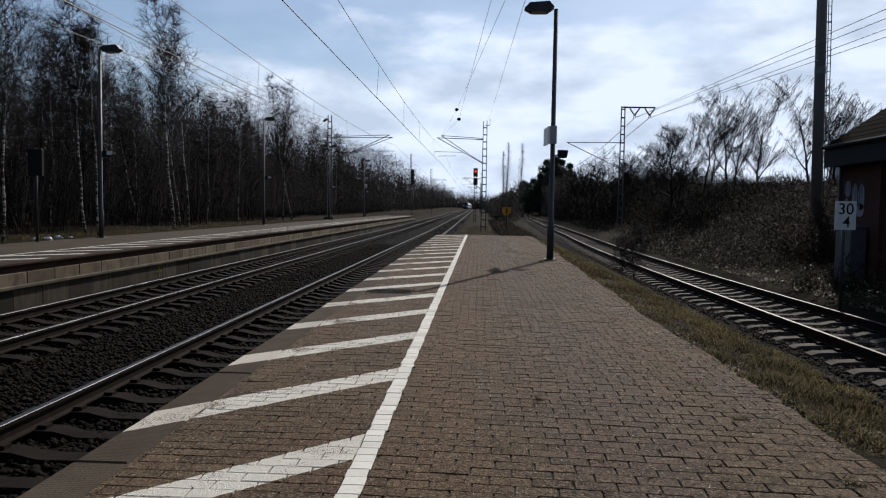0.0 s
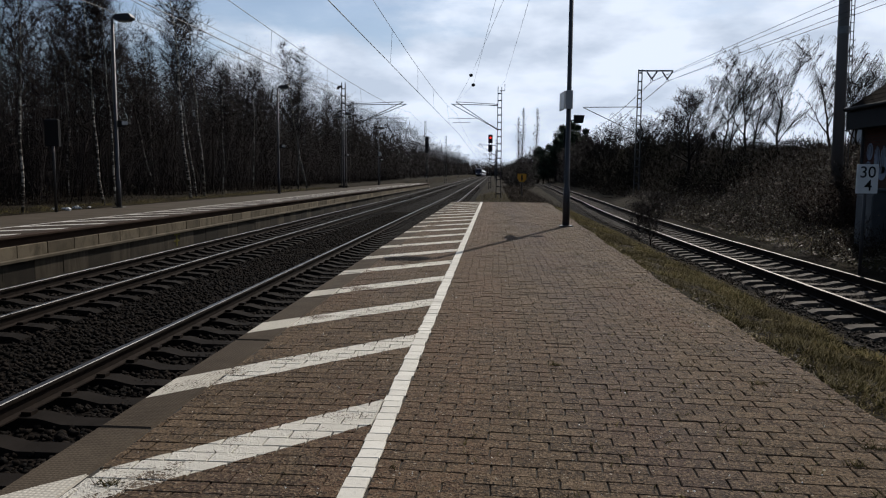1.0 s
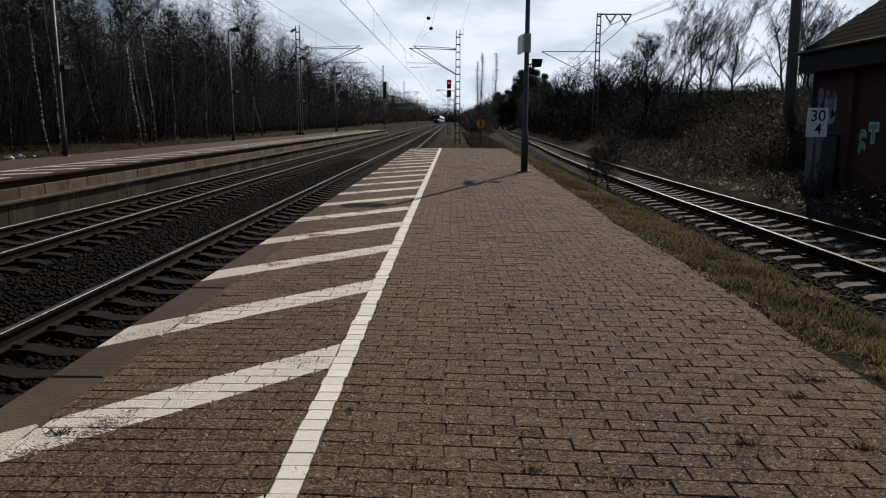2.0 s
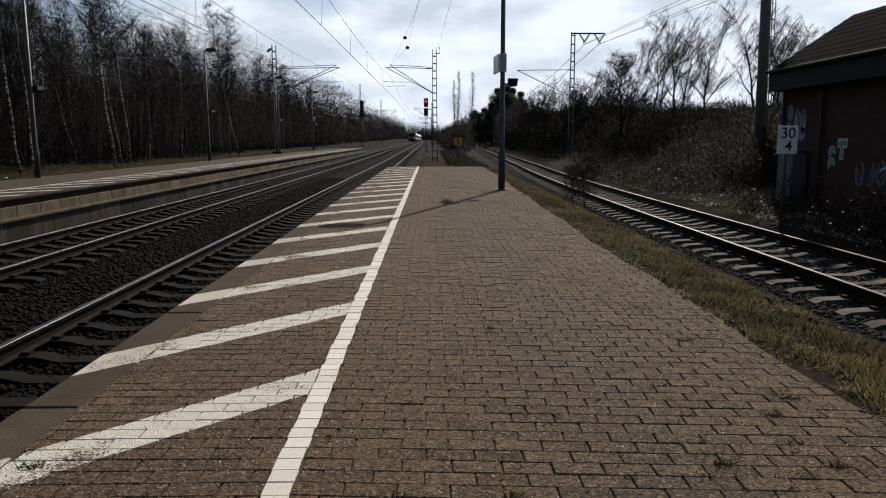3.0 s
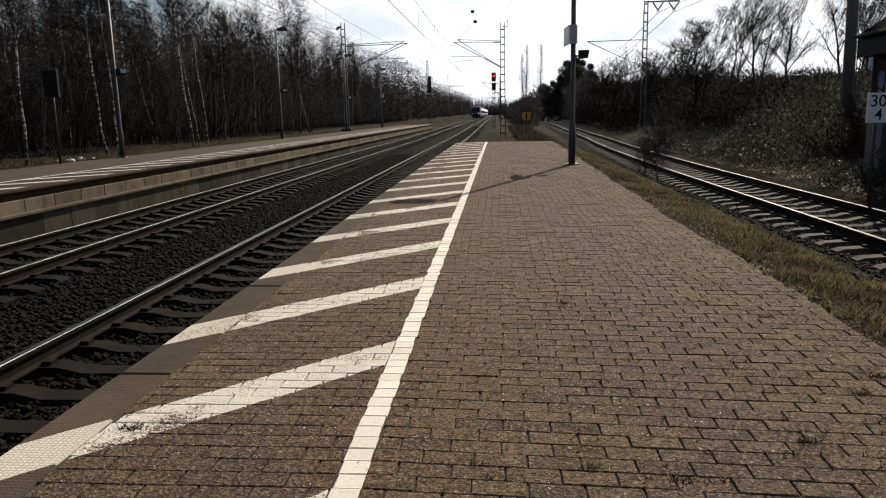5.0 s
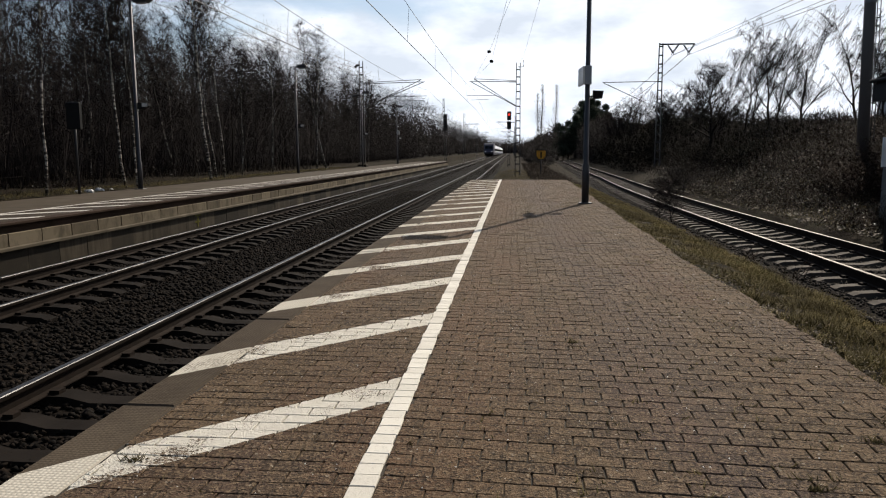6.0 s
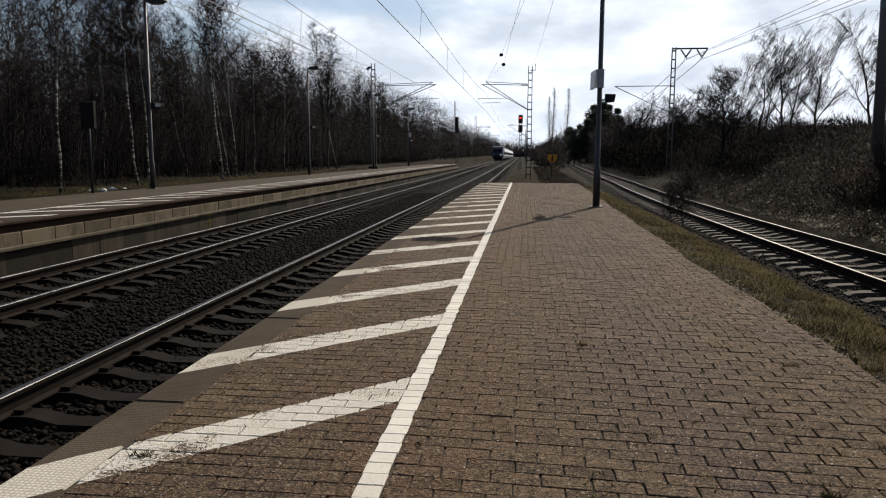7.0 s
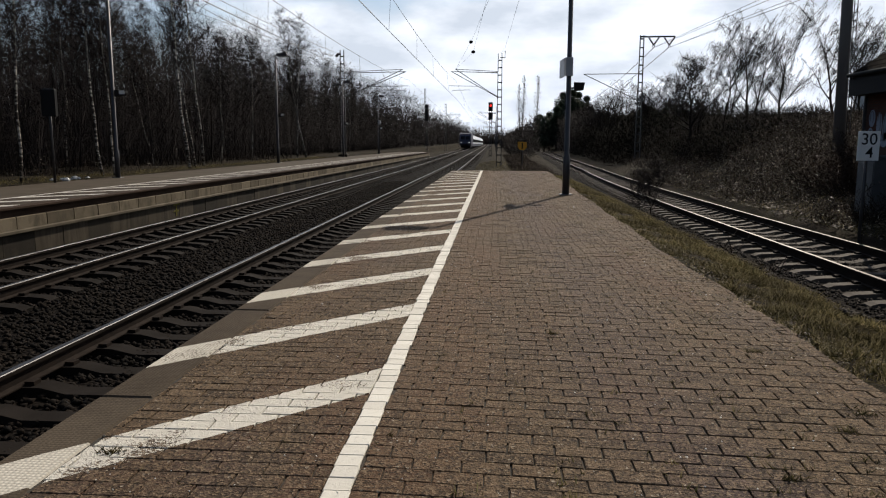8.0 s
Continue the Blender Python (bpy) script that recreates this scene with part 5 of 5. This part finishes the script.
thicket("bank_scrub", 9000, lambda n: 10.6 + rng.random(n) ** 0.9 * 12, lambda n: 24 + 60 * rng.random(n) ** 1.1, 0.3, 1.15, 0.013, "tangled brown scrub on the bank", M_BRAMBLE, 0.75)


def twig_cloud(name, count, fx, fy, low, ftop, reach, r, label, mat=M_TWIG, power=1.1):
    """Fine crossing twigs of many plants standing behind one another."""
    x, y = fx(count), fy(count)
    ground = np.array([bank(a, b) for a, b in zip(x, y)])
    top = np.array([ftop(a, b) for a, b in zip(x, y)])
    base = np.stack([x, y, ground + low + np.maximum(0.1, top - low) * rng.random(count) ** power], 1)
    d = np.stack([rng.normal(0, 0.8, count), rng.normal(0, 0.8, count), rng.uniform(-0.1, 1.7, count)], 1)
    tip = base + d / np.linalg.norm(d, axis=1, keepdims=True) * rng.uniform(0.4, 1.0, count)[:, None] * reach
    v, f = cones(base, tip, r)
    tagged(new(name, fast_mesh(name, v, f, mat)), label, "wood", kind="stuff")


def wood_top(x, y):
    """Uneven height of the wood behind the opposite platform."""
    tall = 9.0 if y < 40 else 8.0 if y < 54 else 10.2
    return tall + 2.2 * noise.noise((x * 0.22, y * 0.22, 5.0))


twig_cloud("wood_crown_twigs", 230000, lambda n: -16.4 - rng.random(n) ** 1.15 * 24, lambda n: 8 + 122 * rng.random(n) ** 1.6, 0.3, wood_top, 1.25, 0.0085, "fine dark crown twigs of the wood")
twig_cloud("far_wood_twigs", 40000, lambda n: -14.5 - rng.random(n) ** 1.3 * 30, lambda n: 110 + 330 * rng.random(n) ** 1.3, 0.2, lambda x, y: 8.6 + 2.6 * noise.noise((x * 0.15, y * 0.12, 2.0)), 2.4, 0.03, "soft dark distant wood beside the line")


def clear_of_siding(x, y):
    """Push plants off the siding."""
    c = np.array([siding_x(b) for b in y])
    return np.where((np.abs(x - c) < 2.6) & (y < 156), c + 2.6 + rng.random(len(x)) * 3.0, x)


line_y = 104 + 300 * rng.random(34000) ** 1.5
line_x = clear_of_siding(2.4 + rng.random(34000) ** 1.2 * 22, line_y)
twig_cloud("line_side_twigs", 34000, lambda n: line_x, lambda n: line_y, 0.0, lambda x, y: 1.2 + min(4.6, max(0.0, x - 2.0) * 1.1) + 1.6 * noise.noise((x * 0.3, y * 0.1, 7.0)), 1.8, 0.028, "soft dark scrub between the line and the siding")
low_y = 38 + 66 * rng.random(9000)
low_x = 1.3 + rng.random(9000) * 2.6
twig_cloud("verge_weeds", 9000, lambda n: low_x, lambda n: low_y, 0.0, lambda x, y: 0.25 + 0.35 * noise.noise((x, y * 0.5, 3.0)), 0.5, 0.008, "dead brown weeds beyond the end of the platform", M_BRAMBLE)
hedge_y = 37 + 75 * rng.random(44000) ** 1.4
hedge_x = clear_of_siding(np.maximum(11.2, 9.3 + 0.04 * hedge_y) + rng.random(44000) ** 1.2 * 15, hedge_y)
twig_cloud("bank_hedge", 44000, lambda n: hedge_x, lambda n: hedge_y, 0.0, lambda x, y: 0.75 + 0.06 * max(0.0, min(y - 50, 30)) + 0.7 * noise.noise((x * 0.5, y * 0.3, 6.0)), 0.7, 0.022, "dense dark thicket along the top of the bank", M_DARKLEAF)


far_y = 64 + 70 * rng.random(20000)
far_x = clear_of_siding(9.5 + 0.05 * (far_y - 64) + rng.random(20000) * 14, far_y)
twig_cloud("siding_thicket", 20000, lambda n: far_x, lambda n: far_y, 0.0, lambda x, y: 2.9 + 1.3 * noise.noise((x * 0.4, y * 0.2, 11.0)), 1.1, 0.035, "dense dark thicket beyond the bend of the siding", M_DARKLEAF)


def brambles(name, count, x0, x1, y0, y1, label):
    """Arching bramble stems with small leaves."""
    x, y = rng.uniform(x0, x1, count), y0 + (y1 - y0) * rng.random(count) ** 1.3
    clump = np.array([noise.noise((a * 0.5, b * 0.5, 4.0)) for a, b in zip(x, y)])
    keep = (clump > -0.25) & ~((x > 9.9) & (y < 22.6))
    x, y, clump = x[keep], y[keep], clump[keep]
    z = np.array([bank(a, b) for a, b in zip(x, y)])
    n = len(x)
    h = rng.uniform(0.2, 0.75, n) * (1 + clump)
    base = np.stack([x, y, z - 0.05], 1)
    a = rng.uniform(0, 6.28, n)
    out = rng.uniform(0.15, 0.6, n)
    mid = base + np.stack([np.cos(a) * out, np.sin(a) * out, h], 1)
    tip = mid + np.stack([np.cos(a) * out, np.sin(a) * out, -h * rng.uniform(0.0, 0.9, n)], 1)
    v1, f1 = cones(base, mid, 0.009)
    v2, f2 = cones(mid, tip, 0.007)
    tagged(new(name, fast_mesh(name, np.concatenate([v1, v2]), np.concatenate([f1, f2 + len(v1)]), M_BRAMBLE)), label, "brambles", kind="stuff")
    k = rng.integers(0, n, n * 3)
    u = rng.uniform(0, 1, n * 3)[:, None]
    c = mid[k] * (1 - u) + tip[k] * u + rng.normal(0, 0.06, (n * 3, 3))
    s = rng.uniform(0.012, 0.034, n * 3)[:, None]
    d1, d2 = rng.normal(0, 1, (n * 3, 3)) * [1, 1, 0.5], rng.normal(0, 1, (n * 3, 3)) * [1, 1, 0.5]
    d1 /= np.linalg.norm(d1, axis=1, keepdims=True)
    d2 -= d1 * (d1 * d2).sum(1, keepdims=True)
    d2 /= np.linalg.norm(d2, axis=1, keepdims=True)
    v = np.stack([c - d1 * s, c + d2 * s * 0.6, c + d1 * s, c - d2 * s * 0.6], 1).reshape(-1, 3)
    f = np.arange(len(v)).reshape(-1, 4)
    tagged(new(name + "_leaves", fast_mesh(name + "_leaves", v, f, M_LEAF)), "small bramble leaves and dry leaves on the bank", "leaves", kind="stuff")


thicket("bank_bushes", 5000, lambda n: 13.0 + rng.random(n) * 16, lambda n: 34 + 50 * rng.random(n), 0.8, 1.7, 0.02, "dark bare bushes along the top of the bank", M_TWIG, 0.3)
thicket("mast_scrub", 1500, lambda n: 10.6 + rng.random(n) * 2.6, lambda n: 23.0 + 3.6 * rng.random(n), 0.5, 1.4, 0.012, "bramble mound in front of the concrete mast", M_BRAMBLE, 0.6)


def litter(count, x0, x1, y0, y1, size=0.045):
    """Fallen leaves lying flat on the ground."""
    x, y = x0 + (x1 - x0) * rng.random(count) ** 1.3, y0 + (y1 - y0) * rng.random(count) ** 1.2
    patch = np.array([noise.noise((a * 0.6, b * 0.6, 8.0)) for a, b in zip(x, y)])
    keep = (patch > -0.1) & ~((x > 10.3) & (y < 22))
    x, y = x[keep], y[keep]
    n = len(x)
    c = np.stack([x, y, np.array([bank(a, b) for a, b in zip(x, y)]) + rng.uniform(0.3, 1.2, n) * size], 1)
    a, s = rng.uniform(0, 6.28, n), rng.uniform(0.6, 1.4, n) * size
    d1 = np.stack([np.cos(a) * s, np.sin(a) * s, rng.normal(0, 0.3, n) * s], 1)
    d2 = np.stack([-np.sin(a) * s * 0.6, np.cos(a) * s * 0.6, rng.normal(0, 0.3, n) * s], 1)
    v = np.stack([c - d1, c + d2, c + d1, c - d2], 1).reshape(-1, 3)
    tagged(new("leaf_litter", fast_mesh("leaf_litter", v, np.arange(len(v)).reshape(-1, 4), M_LITTER)), "pale fallen leaves lying on the ground", "leaves", kind="stuff")


litter(15000, 8.2, 13.0, 11, 48)
litter(9000, 2.0, 2.7, 2.6, 18, 0.012)
brambles("brambles", 15000, 8.5, 17.0, 13, 48, "low tangled brambles beside the siding")
brambles("wood_edge_brambles", 700, -18, -14.5, 12, 50, "low brambles at the edge of the wood")


def grass(name, count, fx, y0, y1, hlo, hhi, label, power=1.6):
    y = y0 + (y1 - y0) * rng.random(count) ** power
    x = fx(count, y)
    clump = np.array([noise.noise((a * 2.1, b * 2.1, 1.0)) for a, b in zip(x, y)])
    keep = clump > (-0.25 + 0.12 * np.sin(x * 9 + y) if name == "grass" else -0.5)
    x, y, clump = x[keep], y[keep], clump[keep]
    if name == "joint_grass":
        clump = np.array([noise.noise((a * 5, b * 5, 2.0)) for a, b in zip(x, y)])
        keep = (clump > 0.22) & (np.abs(x - LINE_X - 0.05) > 0.09)
        x, y, clump = x[keep], y[keep], clump[keep]
        y = 1.6 + 0.0992 * np.round((y - 1.6) / 0.0992) + rng.normal(0, 0.006, len(y))
    z = np.array([bank(a, b) if a > edge_right(b) or a < -1.9 or b > 34 else 0.0 for a, b in zip(x, y)])
    n = len(x)
    h = rng.uniform(hlo, hhi, n) * (1.0 + 0.9 * clump)
    base = np.stack([x, y, z - 0.01], 1)
    a = rng.uniform(0, 6.28, n)
    tip = base + np.stack([np.cos(a) * h * rng.uniform(0.2, 1.3, n), np.sin(a) * h * rng.uniform(0.2, 1.3, n), h], 1)
    if name == "dead_grass":
        tip[:, :2] += rng.normal(0, 0.05, (n, 2))
    v, f = cones(base, tip, 0.0045)
    tagged(new(name, fast_mesh(name, v, f, M_STRAW if name == "dead_grass" else M_GRASS)), label, "grass", kind="stuff")


grass("grass", 76000, lambda n, y: 1.98 + 0.019 * np.clip(y - 9, 0, 25) + 0.05 + 0.08 + rng.random(n) ** 0.75 * 1.35, 2.2, 34, 0.02, 0.085, "short green and straw-coloured grass beside the platform")
grass("dead_grass", 46000, lambda n, y: 1.96 + 0.019 * np.clip(y - 9, 0, 25) + rng.random(n) * 1.6 - 0.02, 2.2, 32, 0.008, 0.03, "flattened straw beside the platform")
grass("verge_grass", 16000, lambda n, y: -1.6 + rng.random(n) * 5.2, 34.5, 80, 0.05, 0.2, "rough dry grass beyond the end of the platform")
grass("bank_grass", 7000, lambda n, y: 8.1 + rng.random(n) * 3.0, 12, 40, 0.05, 0.2, "dry grass along the siding", 1.2)
grass("far_grass", 9000, lambda n, y: -13.35 - rng.random(n) * 1.6, 12, 60, 0.04, 0.14, "thin grass behind the opposite platform", 1.3)


def shrub(x, y, z, h, count, label):
    a, e = rng.uniform(0, 6.28, count), rng.uniform(0.1, 0.9, count)
    base = np.stack([x + rng.normal(0, 0.14 * h, count), y + rng.normal(0, 0.14 * h, count), np.full(count, z)], 1)
    ln = rng.uniform(0.4, 1.0, count) * h
    tip = base + np.stack([np.cos(a) * np.cos(e + 0.4) * ln, np.sin(a) * np.cos(e + 0.4) * ln, np.sin(e + 0.4) * ln], 1)
    v, f = cones(base, tip, 0.009)
    tagged(new("shrub", fast_mesh("shrub", v, f, M_BRAMBLE)), label, "shrub")


grass("joint_grass", 15000, lambda n, y: -1.5 + rng.random(n) ** 0.45 * 3.4, 2.3, 20, 0.006, 0.032, "tufts of grass in the joints of the paving", 1.5)
red_shrub = make_tree("shrub", 4.2, 0.045, 51, M_BARK, "small bare reddish shrub beside the siding", limbs=40, clear=0.03, spread=0.45, up=0.9, droop=0.05, subs=8, twigs=8)
tagged(red_shrub, category="shrub", group="shrubs by the siding")
red_shrub.matrix_basis = pose(4.85, 22.6, -0.9) @ Matrix.Scale(0.36, 4)
copy_thing(red_shrub, pose(4.6, 23.1, -0.9, 0, 0, 80) @ Matrix.Scale(0.8, 4))
shrub(4.1, 11.0, -0.7, 0.6, 25, "thin dry weed stalks on the ballast")
shrub(4.3, 13.6, -0.75, 0.7, 16, "thin dry weed stalks on the ballast")


for i in range(9):
    s = random.uniform(0.06, 0.13)
    x, y = -13.5 + random.uniform(-0.25, 0.2), 22.6 + random.uniform(-0.9, 0.9)
    ob = new("rubble_stone", Shape().tube([(x, y, 0.0), (x, y, s * 0.5), (x, y, s)], [s, s * 1.1, s * 0.5], 6).mesh("rubble_stone", M_GREYBOX))
    tagged(ob, "pale lump of rubble at the edge of the wood", "stone", "rubble by the platform")


def weed_tuft(x, y, seed):
    """A small plant of thin blades growing from a joint."""
    rd = np.random.default_rng(seed)
    n = 46
    a, e, ln = rd.uniform(0, 6.28, n), rd.uniform(0.05, 1.1, n), rd.uniform(0.015, 0.055, n)
    base = np.stack([x + rd.normal(0, 0.022, n), y + rd.normal(0, 0.010, n), np.full(n, -0.008)], 1)
    tip = base + np.stack([np.cos(a) * np.cos(e) * ln, np.sin(a) * np.cos(e) * ln, 0.008 + np.sin(e) * ln], 1)
    v, f = cones(base, tip, 0.0032)
    tagged(new("weed_tuft", fast_mesh("weed_tuft", v, f, M_GRASS)), "small tuft of green weeds in a paving joint", "weed", "weeds in the paving")


for i, (x, y) in enumerate(((1.56, 4.29), (2.01, 4.27), (0.4, 4.6), (-1.5, 2.64), (1.54, 3.08), (1.72, 3.29), (1.55, 2.57), (1.12, 2.6), (0.29, 2.37))):
    weed_tuft(x, y, 90 + i)


# ---- train ----
def hull(y0, y1, w, zt, nose=0.0):
    """A coach body with a rounded roof."""
    s = Shape()
    prof = [(-w, 0.55), (-w, 2.6), (-w * 0.93, 3.15), (-w * 0.7, zt - 0.18), (-w * 0.3, zt), (w * 0.3, zt), (w * 0.7, zt - 0.18), (w * 0.93, 3.15), (w, 2.6), (w, 0.55)]
    s.prism(prof, y0, y1, "y")
    return s


def build_train():
    t = tagged(empty("train"), "approaching passenger train with a dark blue locomotive and white coaches", "train")
    loco = Shape()
    side = [(0.5, 0.8), (-0.35, 1.2), (-0.15, 2.3), (0.75, 3.8), (1.4, 4.1), (18.5, 4.1), (19.0, 3.7), (19.0, 0.8)]
    loco.prism(side, -1.45, 1.45, "x")
    body = part("locomotive_body", loco.mesh("locomotive_body", M_TRAIN), t, "dark blue locomotive")
    for x0, x1 in ((-1.2, -0.06), (0.06, 1.2)):
        ws = Shape()
        ws.v += [(x0, -0.12, 2.36), (x1, -0.12, 2.36), (x1 * 0.92, 0.60, 3.44), (x0 * 0.92, 0.60, 3.44), (x0, -0.16, 2.37), (x1, -0.16, 2.37), (x1 * 0.92, 0.56, 3.46), (x0 * 0.92, 0.56, 3.46)]
        ws.f += [(4, 5, 6, 7), (0, 1, 5, 4), (1, 2, 6, 5), (2, 3, 7, 6), (3, 0, 4, 7)]
        ws.s += [0] * 5
        part("windscreen", ws.mesh("windscreen", M_GLASS), body, "dark windscreen")
    for x in (-1.0, 1.0):
        part("headlight", Shape().tube([(x, -0.30, 1.62), (x, -0.38, 1.62)], 0.09, 12).mesh("headlight", M_HEADLIGHT), body, "glowing headlight")
        part("buffer", Shape().tube([(x * 0.88, -0.1, 1.05), (x * 0.88, -0.7, 1.05), (x * 0.88, -0.72, 1.05)], [0.09, 0.09, 0.22], 12).mesh("buffer", M_STEEL_DARK), body)
    part("stripe", Shape().box(-1.3, 1.3, -0.385, -0.345, 1.15, 1.32).mesh("stripe", M_BLACK), body)
    part("roof_gear", Shape().box(-0.9, 0.9, 2.2, 17.5, 4.102, 4.5).mesh("roof_gear", M_STEEL_DARK), body)
    part("pantograph", Shape().tube([(0, 15.5, 4.15), (0, 16.9, 4.9), (0, 15.6, 5.45)], 0.04, 6).tube([(-0.8, 15.6, 5.45), (0.8, 15.6, 5.45)], 0.04, 6).mesh("pantograph", M_STEEL_DARK), body)
    part("underframe", Shape().box(-1.2, 1.2, 0.8, 18.6, 0.25, 0.79).mesh("underframe", M_BLACK), t)
    for k in range(7):
        y = 19.6 + k * 26.6
        c = part("coach_body", hull(y, y + 26.1, 1.42, 4.0).mesh("coach_body", M_COACH), t, "white passenger coach")
        part("coach_roof", Shape().prism([(-1.0, 3.70), (-0.45, 4.03), (0.45, 4.03), (1.0, 3.70)], y + 0.1, y + 26.0, "y").mesh("coach_roof", M_ROOF), c, "silver roof")
        part("coach_band", Shape().box(-1.435, 1.435, y + 0.3, y + 25.8, 1.75, 2.6).mesh("coach_band", M_GLASS), c, "dark window band")
        part("coach_skirt", Shape().box(-1.432, 1.432, y + 0.2, y + 25.9, 0.6, 1.25).mesh("coach_skirt", M_TRAIN), c, "blue lower panel")
        for b in (3.5, 22.5):
            part("bogie", Shape().box(-1.1, 1.1, y + b - 1.6, y + b + 1.6, 0.12, 0.56).mesh("bogie", M_BLACK), t)
    return t


train = build_train()

stones("grit", 420, -1.6, 1.85, 2.2, 20, lambda x, y: 0.0, 0.0042, M_WHITE, "scattered pale grit on the paving")

# ---- paving, stone by stone ----
build_platform()


def motions():
    rows = []
    for i in range(9):
        rows.append((float(i), pose(FAR_C, 386 - 33.0 * i + 1.02 * i * i, RAIL_Z + climb(386 - 33.0 * i + 1.02 * i * i))))
    walk(train, rows)


motions()
